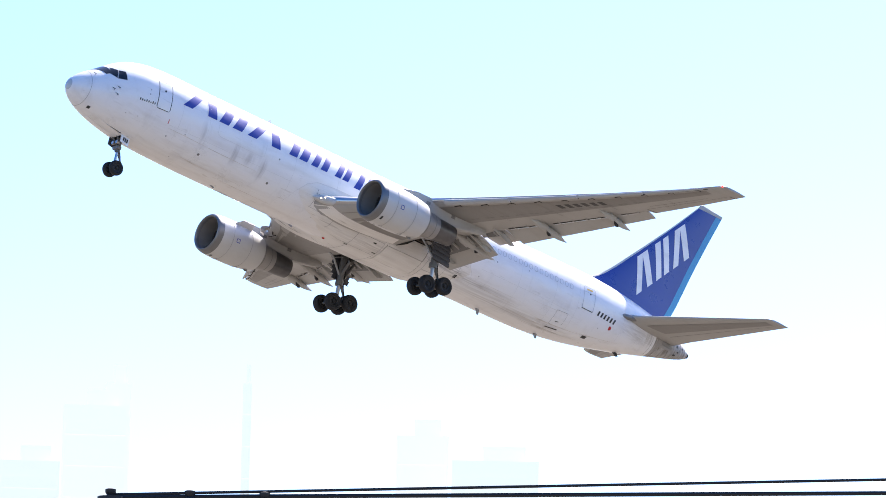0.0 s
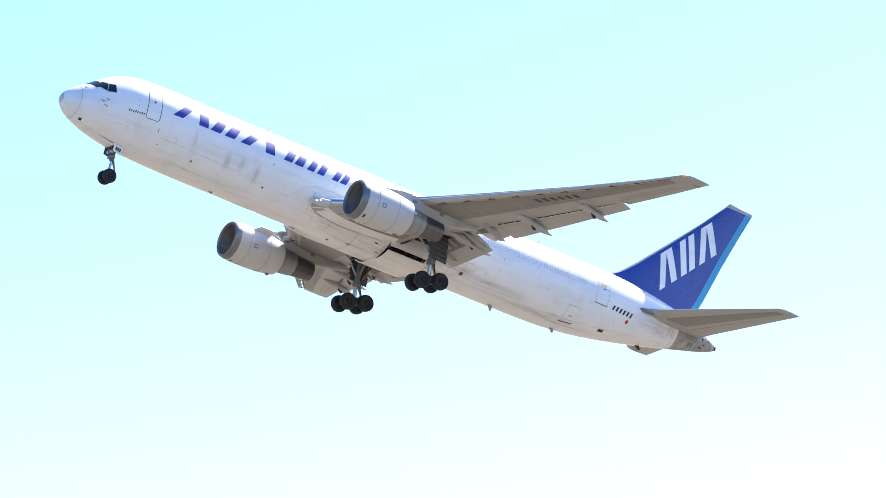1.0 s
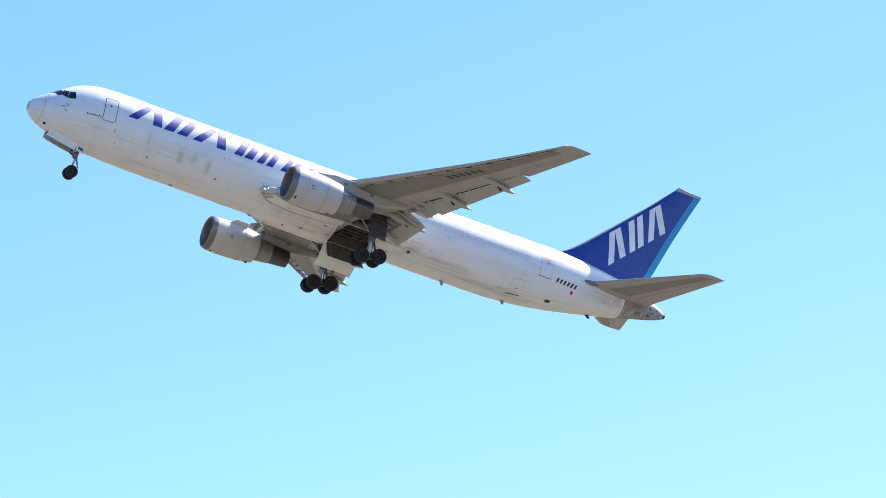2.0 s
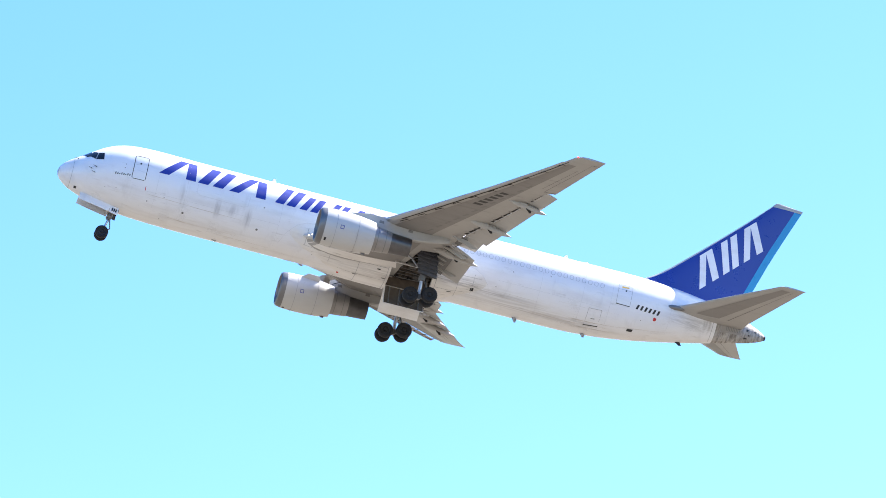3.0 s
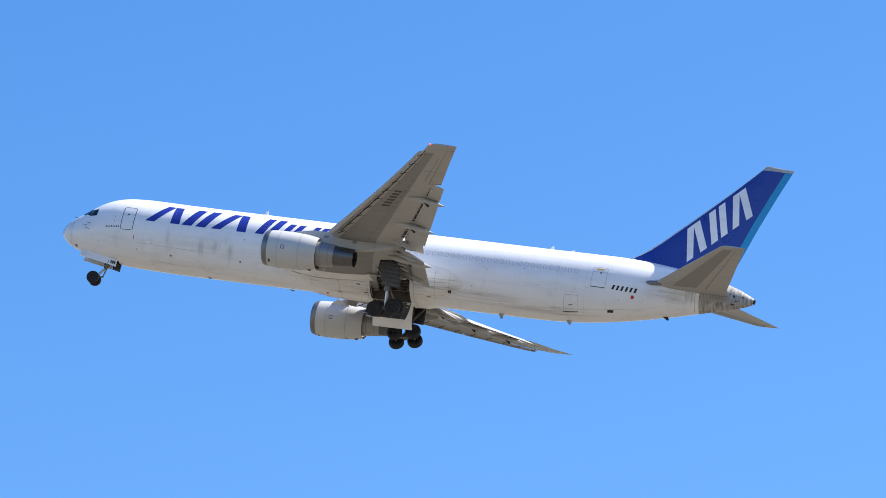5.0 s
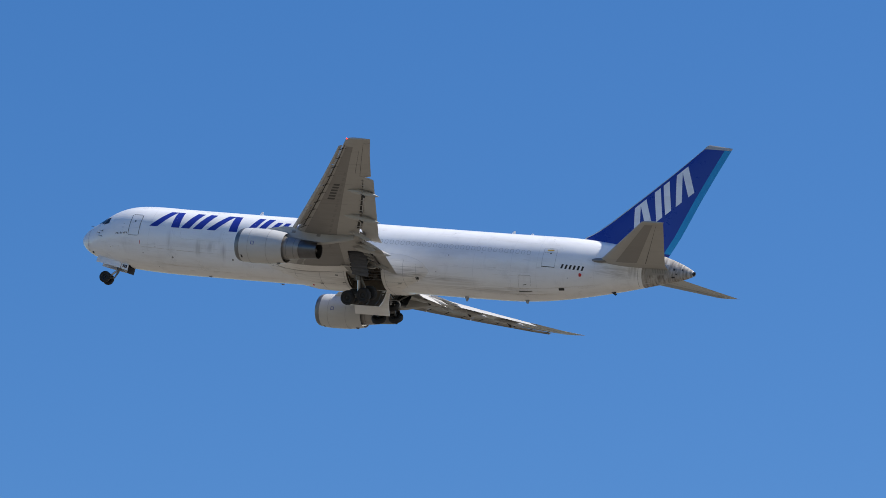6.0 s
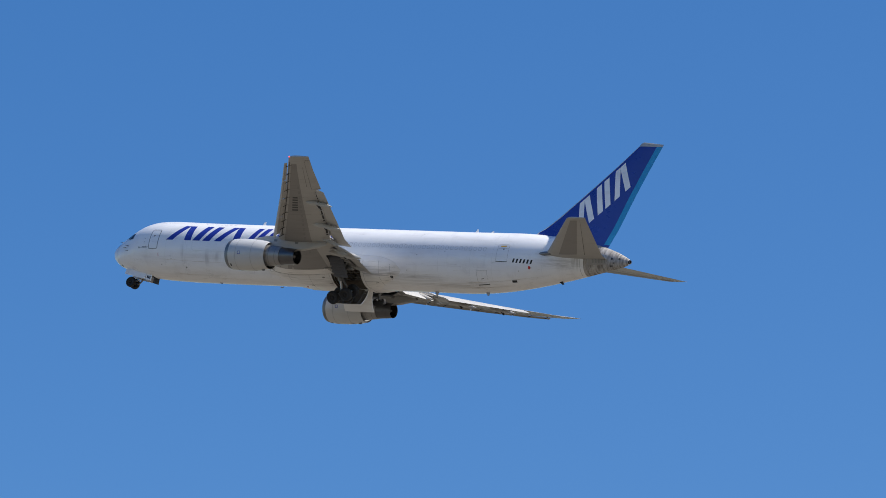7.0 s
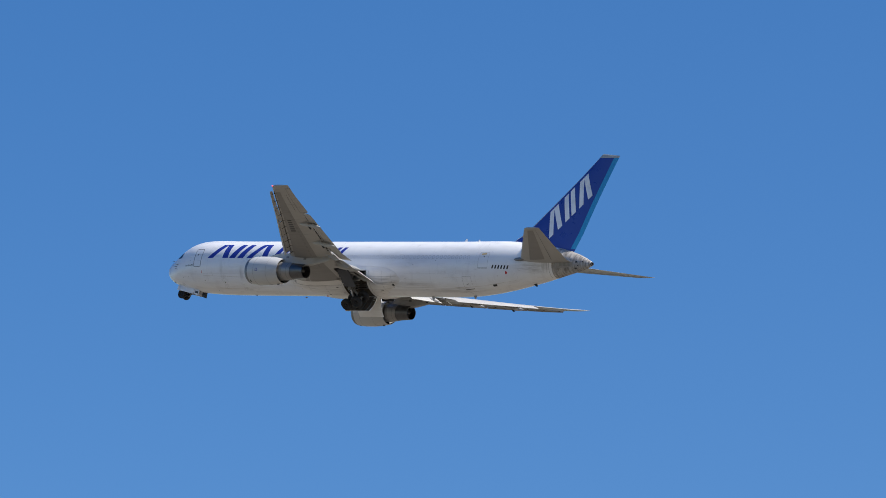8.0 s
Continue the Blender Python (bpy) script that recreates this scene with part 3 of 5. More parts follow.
def engine(s):
    y = s * (AXIS[0] + (0.38 if s > 0 else 0.0))
    c = (0, y, AXIS[1])
    bm = bmesh.new()
    turned(bm, [(18.95, 1.345), (19.3, 1.38), (20.0, 1.395), (20.8, 1.385), (21.6, 1.33), (22.2, 1.25), (22.62, 1.17), (22.6, 1.14), (21.8, 1.16)], c, n=64)
    cowl = part("engine", bm, COWL, jet, "pale grey turbofan nacelle slung under the wing")
    bm = bmesh.new()
    turned(bm, [(18.955, 1.349), (18.85, 1.332), (18.72, 1.302), (18.6, 1.27), (18.53, 1.215), (18.5, 1.16), (18.53, 1.11), (18.62, 1.075), (18.8, 1.05)], c, n=64)
    part("inlet_lip", bm, LIPMETAL, cowl, "dull bare-metal inlet lip")
    bm = bmesh.new()
    turned(bm, [(18.8, 1.05), (19.2, 1.07), (19.9, 1.1), (20.0, 1.1), (20.02, 0.2)], c, n=48)
    part("inlet_duct", bm, TANK, cowl, "grey inlet lining")
    bm = bmesh.new()
    for i in range(34):
        a = 2 * math.pi * i / 34
        rings = []
        for r in (0.33, 0.6, 0.85, 1.07):
            tw = 0.5 + 0.6 * (r - 0.33)
            d = Vector((math.cos(tw), -math.sin(tw) * math.sin(a), math.sin(tw) * math.cos(a))) * 0.12
            p = Vector((19.9, y + r * math.cos(a), AXIS[1] + r * math.sin(a)))
            rings.append([p - d, p + d])
        skin(bm, rings, False)
    part("fan", bm, HOT, cowl, "dark fan blades", smooth=False)
    bm = bmesh.new()
    turned(bm, [(19.45, 0.01), (19.5, 0.09), (19.65, 0.2), (19.85, 0.3), (19.98, 0.33)], c, n=24)
    part("spinner", bm, DARKGREY, cowl)
    bm = bmesh.new()
    turned(bm, [(21.8, 0.96), (22.5, 0.93), (23.2, 0.87), (23.9, 0.79), (23.9, 0.74)], c, n=48)
    part("core_cowl", bm, CORE, cowl, "grey bare-metal core cowl")
    for x in (22.9, 23.5):
        bm = bmesh.new()
        r = 0.93 - 0.1 * (x - 22.5)
        turned(bm, [(x - 0.02, r - 0.02), (x - 0.02, r + 0.012), (x + 0.02, r + 0.012), (x + 0.02, r - 0.02)], c, n=40)
        part("core_ring", bm, LIPMETAL, cowl)
    bm = bmesh.new()
    turned(bm, [(23.8, 0.76), (24.6, 0.72), (25.4, 0.66), (25.38, 0.62), (24.8, 0.66)], c, n=48)
    part("nozzle", bm, HOT, cowl, "heat-stained dark exhaust nozzle")
    bm = bmesh.new()
    turned(bm, [(24.6, 0.36), (24.9, 0.28), (25.15, 0.15), (25.25, 0.03)], c, n=32)
    turned(bm, [(24.7, 0.66), (24.72, 0.40)], c, n=32)
    part("exhaust_plug", bm, HOT, cowl)
    # seams
    for x, r in ((19.75, 1.396), (21.35, 1.356)):
        bm = bmesh.new()
        turned(bm, [(x - 0.012, r + 0.001), (x - 0.012, r + 0.007), (x + 0.012, r + 0.007), (x + 0.012, r + 0.001)], c, n=64)
        part("cowl_seam", bm, LINE, cowl)
    # badge: a small blue ring mark on the side towards -y
    bm = bmesh.new()
    r = 1.40
    for a0, b0, a1, b1 in ((-.14, -.14, .14, -.1), (-.14, .1, .14, .14), (-.14, -.1, -.1, .1), (.1, -.1, .14, .1)):
        skin(bm, [[Vector((20.17 + u, y - math.sqrt(r * r - (v - 0.2)**2), AXIS[1] - 0.2 + v)) for u in (a0, a1)] for v in (b0, (b0 + b1) / 2, b1)], False)
    part("badge", bm, MARK, cowl)
    # vent and drain on the underside
    bm = bmesh.new()
    rows = []
    for k in range(3):
        a = radians(262 + 6 * k) if s > 0 else radians(232 + 6 * k)
        rows.append([Vector((x, y + 1.375 * math.cos(a), AXIS[1] + 1.375 * math.sin(a))) for x in (19.1, 19.32)])
    skin(bm, rows, False)
    part("cowl_vent", bm, INK, cowl)
    bm = bmesh.new()
    slab(bm, [(21.9, y, AXIS[1] - 1.25), (22.3, y, AXIS[1] - 1.18), (22.28, y, AXIS[1] - 1.36), (22.1, y, AXIS[1] - 1.38)], 0.05)
    part("drain_mast", bm, DARKGREY, cowl)
    bm = bmesh.new()
    rod(bm, (19.6, y, AXIS[1] - 1.39), (21.5, y, AXIS[1] - 1.345), 0.02, 6)
    part("latch_line", bm, LINE, cowl)
    # strake
    bm = bmesh.new()
    yy = y - s * 0.95
    slab(bm, [(19.9, yy, AXIS[1] + 1.0), (21.35, yy, AXIS[1] + 0.93), (21.3, yy - s * 0.3, AXIS[1] + 1.3), (20.4, yy - s * 0.28, AXIS[1] + 1.32)], 0.03)
    part("strake", bm, COWL, cowl)
    # pylon
    bm = bmesh.new()
    rings = []
    for x, half, z0, z1 in ((20.2, 0.05, -1.2, -1.08), (20.9, 0.2, -1.3, -0.92), (22.0, 0.26, -1.6, -0.72), (23.2, 0.26, -1.75, -0.72), (24.5, 0.25, -1.9, -0.9), (26.0, 0.2, -1.75, -0.95), (27.5, 0.1, -1.45, -1.0), (28.2, 0.03, -1.25, -1.05)):
        rings.append([(x, y - half, z0), (x, y - half, z1), (x, y - half * .4, z1 + .05), (x, y + half * .4, z1 + .05), (x, y + half, z1), (x, y + half, z0), (x, y + half * .5, z0 - .08), (x, y - half * .5, z0 - .08)])
    skin(bm, rings)
    part("pylon", bm, PALE, cowl, "pale pylon between nacelle and wing")
    for x, half, z in ((23.0, 0.262, -1.1), (25.2, 0.228, -1.25)):
        bm = bmesh.new()
        box(bm, (x, y - half, z), (0.34, 0.012, 0.2), 0.004)
        part("access_panel", bm, ACCESS, cowl)
    return cowl


engines = {s: engine(s) for s in (-1, 1)}


# ---- tail ----
FIN = [(1.2, 44.0, 51.25, 0.55), (2.6, 44.05, 51.85, 0.5), (2.8, 44.25, 51.95, 0.47), (3.04, 44.67, 52.05, 0.45), (3.4, 45.17, 52.2, 0.42), (4.16, 46.05, 52.46, 0.38), (6.38, 48.36, 53.22, 0.28), (8.75, 50.75, 54.13, 0.2), (10.76, 52.64, 54.94, 0.14)]


def fin_point(x, z, off=0.006, side=-1):
    xle, xte, half = lerp_table(FIN, z)
    u = max(0.0, min(1.0, (x - xle) / (xte - xle)))
    t = 2.0 * (0.2969 * math.sqrt(u) - 0.126 * u - 0.3516 * u * u + 0.2843 * u**3 - 0.1036 * u**4) * 5 * half / 1.0
    return Vector((x, side * (t * 0.5 + off), z))


def fin_patch(bm, quad, off=0.006, side=-1, n=8, m=8):
    (x0, z0), (x1, z1), (x2, z2), (x3, z3) = quad
    rows = []
    for j in range(m + 1):
        v = j / m
        rows.append([fin_point((x0 * (1 - u) + x1 * u) * (1 - v) + (x3 * (1 - u) + x2 * u) * v,
                               (z0 * (1 - u) + z1 * u) * (1 - v) + (z3 * (1 - u) + z2 * u) * v, off, side) for u in (i / n for i in range(n + 1))])
    return skin(bm, rows, False)


def tail_fin():
    bm = bmesh.new()
    zs = [1.2, 2.6, 2.8, 3.04, 3.4, 3.75, 4.16, 5, 6, 7, 8, 9, 10, 10.76]
    rings = []
    for z in zs:
        xle, xte, half = lerp_table(FIN, z)
        port = [fin_point(xle + u * (xte - xle), z, 0.0, -1) for u in US]
        star = [fin_point(xle + u * (xte - xle), z, 0.0, 1) for u in US[::-1]]
        rings.append(port + star[1:-1])
    skin(bm, rings)
    f = part("tail_fin", bm, BLUE, jet, "tall swept dark blue tail fin")
    bm = bmesh.new()
    rings = []
    for z, a, b, h in ((10.76, 52.64, 54.94, 0.14), (10.86, 52.72, 54.99, 0.13), (10.93, 52.8, 55.02, 0.1), (10.97, 52.95, 55.0, 0.03)):
        lift = 0.17 * (z - 10.76) / 0.21
        rings.append([Vector((a + u * (b - a) + lift * 0.6 * (1 - u), -h * aerofoil(u)[0], z + lift * (1 - u))) for u in US] + [Vector((a + u * (b - a) + lift * 0.6 * (1 - u), h * aerofoil(u)[0], z + lift * (1 - u))) for u in US[::-1]][1:-1])
    skin(bm, rings)
    part("fin_cap", bm, PALE, f, "pale fin-tip cap")
    # bare leading edge
    bm = bmesh.new()
    rings = []
    for z in (2.62, 2.8, 3.04, 3.4, 3.75, 4.16, 5, 6, 7, 8, 9, 10, 10.75):
        xle, xte, half = lerp_table(FIN, z)
        us = [0.028, 0.018, 0.009, 0.003]
        rings.append([fin_point(xle + u * (xte - xle), z, 0.008, -1) for u in us] + [Vector((xle - 0.012, 0, z))] + [fin_point(xle + u * (xte - xle), z, 0.008, 1) for u in us[::-1]])
    skin(bm, rings, False)
    part("leading_edge", bm, COWL, f, "pale leading edge")
    for side in (-1, 1):
        bm = bmesh.new()
        z0, z1 = 1.9, 10.74
        a0, a1 = lerp_table(FIN, z0)[1], lerp_table(FIN, z1)[1]
        zs = [z0 + (z1 - z0) * i / 12 for i in range(13)]
        rows = []
        for z in zs:
            xle, xte, half = lerp_table(FIN, z)
            wd = 0.55
            rows.append([fin_point(xte - wd + wd * i / 4, z, 0.006, side) for i in range(5)])
        skin(bm, rows, False)
        part("rudder_stripe", bm, SKYBLUE, f, "light blue band along the rudder edge")
    return f


fin = tail_fin()

STAB = [(0.6, 45.7, 51.9, 0.42, 0.10), (1.5, 46.1, 51.95, 0.47, 0.105), (2.1, 46.85, 52.1, 0.56, 0.1), (8.85, 52.4, 54.22, 1.5, 0.09), (9.02, 52.7, 54.34, 1.53, 0.07)]


def stabiliser(s):
    bm = bmesh.new()
    skin(bm, [section(y, *lerp_table(STAB, y), s) for y in (0.6, 1.5, 2.1, 3, 5, 7, 8.85, 9.02)])
    st = part("tailplane", bm, GREY, jet, "light grey swept tailplane")
    bm = bmesh.new()
    rows = []
    for i in range(13):
        k = i / 12
        y = 2.1 + 6.5 * k
        xle, xte, z, tc = lerp_table(STAB, y)
        c = xte - xle
        rows.append([Vector((xle + u * c, s * y, z + aerofoil(u)[1] * tc * c - 0.014)) for u in (.22 + .34 * j / 4 for j in range(5))])
    skin(bm, rows, False)
    part("tank_panel", bm, TANK, st, "darker grey skin band")
    bm = bmesh.new()
    rows = []
    for y in (1.9, 5, 8.6):
        xle, xte, z, tc = lerp_table(STAB, y)
        c = xte - xle
        rows.append([Vector((xle + u * c, s * y, z + aerofoil(u)[1] * tc * c - 0.008)) for u in (.70, .708)])
    skin(bm, rows, False)
    part("elevator_gap", bm, INK, st)
    bm = bmesh.new()
    rings = []
    for x, r in ((45.45, 0.02), (45.6, 0.1), (45.9, 0.16), (46.4, 0.19), (47.0, 0.16), (47.5, 0.05)):
        rings.append([(x, s * (1.72 + 0.12 * (x - 45.5)) + r * math.cos(i * math.pi / 6), 0.36 + 0.06 * (x - 45.5) + r * math.sin(i * math.pi / 6)) for i in range(12)])
    skin(bm, rings)
    part("root_nose", bm, LIPMETAL, st, "dark bare-metal nose of the tailplane root")
    return st


tailplanes = {s: stabiliser(s) for s in (-1, 1)}


# ---- belly fairing ----
BELLY_EDGE = [(16.3, -2.7, 0.0), (16.7, -2.3, 0.03), (17.1, -1.59, 0.07), (17.7, -0.95, 0.12), (18.4, -0.62, 0.17), (20.0, -0.5, 0.3), (24.0, -0.5, 0.36),
              (28.4, -0.5, 0.34), (30.2, -0.56, 0.26), (31.2, -0.8, 0.19), (31.8, -1.06, 0.14), (32.4, -1.65, 0.07), (32.7, -2.3, 0.02), (32.8, -2.65, 0.0)]


def belly_round(x, a, off=0.0):
    """The fairing's outer skin at station x and angle a from the keel."""
    edge_z, grow = lerp_table(BELLY_EDGE, x)
    top, bot, half = hull(x)
    zc, hh = (top + bot) / 2, (top - bot) / 2
    amax = math.degrees(math.acos(max(-1, min(1, (zc - edge_z) / hh))))
    edge = 1 - min(1, abs(a / max(amax, 1))) ** 5
    # fore and aft the outline draws in again towards the keel
    z = zc - hh * math.cos(radians(a))
    fore, aft = max(0.0, -1.35 - z) / 0.9, max(0.0, -1.55 - z) / 0.9
    d = min(x - 17.2 - 1.6 * fore ** 2, 32.35 - 1.5 * aft ** 2 - x)
    rise = max(0.0, min(1.0, d / 1.6))
    rise = rise * rise * (3 - 2 * rise) if z < -1.35 else 1.0
    lift = max(-0.06, min(0.012, 0.05 * d)) if z < -1.35 else 0.012
    grow *= 0.5 + 0.5 * min(1.0, abs(a) / 45)
    return hull_round(x, a, grow * edge * rise + lift + off), amax


def belly():
    bm = bmesh.new()
    n = 40
    rings = []
    for x in [16.3, 16.5, 16.7, 16.9, 17.1, 17.4, 17.7, 18.05, 18.4, 19.2, 20, 21.5, 23, 24.2, 25.2, 25.8, 26.4, 27.0, 27.6, 28.3, 29.2, 30.2, 30.8, 31.2, 31.5, 31.8, 32.1, 32.4, 32.6, 32.7, 32.8]:
        amax = belly_round(x, 0)[1]
        rings.append([belly_round(x, -amax + 2 * amax * i / n)[0] for i in range(n + 1)])
    skin(bm, rings, False)
    open_bays(bm)
    return part("belly_fairing", bm, BELLY, jet, "soiled cream wing-to-body fairing")


belly()


def bay(name, x0, x1, y0, y1, z0, z1):
    """An open-bottomed dark box with ribs and pipes in it."""
    bm = bmesh.new()
    ring = [(x0, y0), (x1, y0), (x1, y1), (x0, y1)]
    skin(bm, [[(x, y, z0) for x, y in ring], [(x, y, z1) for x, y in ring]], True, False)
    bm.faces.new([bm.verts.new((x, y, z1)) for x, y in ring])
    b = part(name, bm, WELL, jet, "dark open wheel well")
    n = max(3, int((x1 - x0) / 0.5))
    for i in range(n):
        x = x0 + (i + 0.5) * (x1 - x0) / n
        bm = bmesh.new()
        box(bm, (x, (y0 + y1) / 2, z1 - 0.08), (0.06, abs(y1 - y0) - 0.04, 0.14), 0.01)
        part("rib", bm, GEARPAINT, b)
    for k in (0.25, 0.55, 0.8):
        bm = bmesh.new()
        y = y0 + (y1 - y0) * k
        rod(bm, (x0 + 0.05, y, z1 - 0.2), (x1 - 0.05, y + 0.08, z1 - 0.24), 0.03, 8)
        part("pipe", bm, STEEL, b)
    return b


def main_well(s):
    """The main wheel well beside the keel: end walls cut to the belly's curve, a keel wall and a roof."""
    ys = [0.28, 0.8, 1.3, 1.8, 2.2, 2.5]
    bm = bmesh.new()
    for x in (25.16, 28.34):
        rows = []
        for y in ys:
            a = math.degrees(math.asin(min(0.97, y / (hull(x)[2] + 0.3))))
            low = belly_round(x, a)[0].z + 0.05
            rows.append([(x, s * y, min(low, -1.3)), (x, s * y, -1.25)])
        skin(bm, rows, False)
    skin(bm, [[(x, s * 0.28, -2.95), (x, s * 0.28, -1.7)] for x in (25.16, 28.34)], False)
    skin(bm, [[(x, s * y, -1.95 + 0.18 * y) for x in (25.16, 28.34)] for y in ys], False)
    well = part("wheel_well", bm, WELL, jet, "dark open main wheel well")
    for k in range(6):
        bm = bmesh.new()
        x = 25.4 + 0.53 * k
        slab(bm, [(x, s * 0.3, -1.95), (x, s * 2.3, -1.6), (x, s * 2.3, -1.78), (x, s * 0.3, -2.2)], 0.06)
        part("rib", bm, WELL, well)
    for k, (y, r) in enumerate(((0.6, 0.05), (1.1, 0.03), (1.5, 0.04), (2.0, 0.03))):
        bm = bmesh.new()
        rod(bm, (25.2, s * y, -2.25 + 0.1 * k), (28.3, s * (y + 0.1), -2.2 + 0.08 * k), r, 8)
        part("pipe", bm, GEARPAINT, well)
    # actuators, boxes and hoses crowding the well
    rng = random.Random(41 + s)
    for k in range(9):
        bm = bmesh.new()
        x, y = 25.5 + 2.6 * rng.random(), 0.5 + 1.6 * rng.random()
        z = -2.15 + 0.2 * y
        box(bm, (x, s * y, z), (0.2 + 0.35 * rng.random(), 0.15 + 0.25 * rng.random(), 0.2 + 0.2 * rng.random()), 0.03)
        part("equipment_box", bm, GEARPAINT if k % 3 else WELL, well)
    for k in range(7):
        bm = bmesh.new()
        x, y = 25.4 + 2.7 * rng.random(), 0.4 + 1.4 * rng.random()
        p = [Vector((x + 0.35 * j * (1 if k % 2 else -0.4), s * (y + 0.12 * j * rng.random()), -2.3 + 0.15 * y + 0.12 * math.sin(j * 1.3 + k))) for j in range(5)]
        for u, v in zip(p, p[1:]):
            rod(bm, u, v, 0.025, 6)
        part("hose", bm, RUBBER, well)
    return well


for s in (-1, 1):
    main_well(s)
bay("wheel_well", 2.0, 5.05, -0.5, 0.5, -1.88, -1.2)


# ---- hull fittings and paint marks (port side) ----
def outline(name, pts, width, mat, parent, label=""):
    return part(name, strip(bmesh.new(), pts, width), mat, parent, label)


def bars(name, quads, mat, parent, off=0.007):
    for q in quads:
        part(name, patch(bmesh.new(), q, off=off), mat, parent)


def doors():
    bm = bmesh.new()
    patch(bm, [(5.24, -0.56), (6.16, -0.56), (6.16, 1.22), (5.24, 1.22)], off=0.008)
    d = part("crew_door", bm, WHITE, jet, "white crew door with dark outline")
    outline("door_outline", rounded(5.2, -0.58, 6.19, 1.25, 0.14), 0.045, INK, d)
    for x, z, r in ((5.66, 0.63, 0.07),):
        bm = bmesh.new()
        turned(bm, [(-0.01, r), (0.012, r)], hull_at(x, z, off=0.01), "y", 14, True)
        part("door_window", bm, INK, d)
    bm = bmesh.new()
    patch(bm, [(42.0, -0.52), (43.0, -0.52), (43.0, 0.95), (42.0, 0.95)], off=0.008)
    d = part("service_door", bm, WHITE, jet)
    outline("door_outline", rounded(41.95, -0.55, 43.03, 1.0, 0.12), 0.02, LINE, d)
    part("door_sill", strip(bmesh.new(), [(41.97, -0.56), (43.0, -0.54)], 0.05, off=0.012), INK, d)
    part("door_sill", strip(bmesh.new(), [(41.98, 0.6), (43.0, 0.62)], 0.018, off=0.012), LINE, d)
    part("warning_mark", patch(bmesh.new(), [(42.2, 0.74), (42.75, 0.78), (42.75, 0.9), (42.2, 0.86)], off=0.014), YELLOW, d)
    bm = bmesh.new()
    turned(bm, [(-0.01, 0.06), (0.012, 0.06)], hull_at(42.55, 0.55, off=0.012), "y", 12, True)
    part("door_window", bm, INK, d)
    # bulk cargo door
    bm = bmesh.new()
    patch(bm, [(40.1, -2.36), (41.05, -2.26), (41.05, -1.35), (40.1, -1.4)], off=0.008)
    d = part("bulk_door", bm, WHITE, jet)
    outline("door_outline", [(40.06, -2.4), (40.08, -1.38), (41.07, -1.33), (41.1, -2.3)], 0.02, LINE, d)
    part("door_sill", strip(bmesh.new(), [(40.04, -2.41), (41.1, -2.31)], 0.04, off=0.012), INK, d)
    part("latch", strip(bmesh.new(), [(40.45, -2.0), (40.7, -1.96)], 0.04, off=0.012), INK, d)
    # main deck cargo door
    outline("cargo_door_seam", [(10.04, 0.15), (10.06, -0.5), (10.3, -0.62), (13.6, -0.66), (13.9, -0.55), (13.95, 0.2)], 0.014, SEAM, body)
    for k in range(7):
        x = 10.4 + k * 0.5
        part("hinge", strip(bmesh.new(), [(x, 2.12), (x + 0.25, 2.12)], 0.03), SEAM, body)
    for x in (7.15, 9.3, 16.4, 20.0, 36.2, 39.4, 41.55, 46.2):
        top, bot, half = hull(x)
        outline("skin_joint", [(x, bot + 0.3 + (top - bot - 0.5) * i / 16) for i in range(17)], 0.012, SEAM, body)
    for a, b, z in ((6.5, 16.5, -1.25), (33.0, 41.0, -1.15), (33.0, 43.0, 1.35)):
        outline("skin_joint", [(a + (b - a) * i / 10, z) for i in range(11)], 0.010, SEAM, body)


doors()


def cockpit():
    panes = [[(2.0, 0.62), (2.4, 0.40), (2.53, 0.98), (2.22, 1.10)], [(2.46, 0.38), (2.98, 0.44), (2.95, 1.0), (2.58, 0.98)]]
    for side in (-1, 1):
        for q in panes:
            f = part("window_frame", patch(bmesh.new(), [(x + dx, z + dz) for (x, z), (dx, dz) in zip(q, ((-.03, -.03), (.03, -.03), (.03, .03), (-.03, .03)))], side, 0.007, 0.08), LINE, jet)
            part("pane", patch(bmesh.new(), q, side, 0.014, 0.08), GLASS, f, "dark cockpit window pane")
        # windscreen half
        bm = bmesh.new()
        rows = []
        for i in range(9):
            k = i / 8
            a0, a1 = 180 - 3, 180 - 52
            a = a0 + (a1 - a0) * k
            lo, hi = 1.3 + 0.52 * k, 2.05 + 0.1 * k
            row = []
            for j in range(6):
                x = lo + (hi - lo) * j / 5
                p = hull_round(x, a, 0.012)
                row.append(Vector((p.x, p.y if side < 0 else -p.y, p.z)))
            rows.append(row)
        skin(bm, rows, False)
        part("windscreen", bm, GLASS, body, "dark cockpit windscreen")


cockpit()


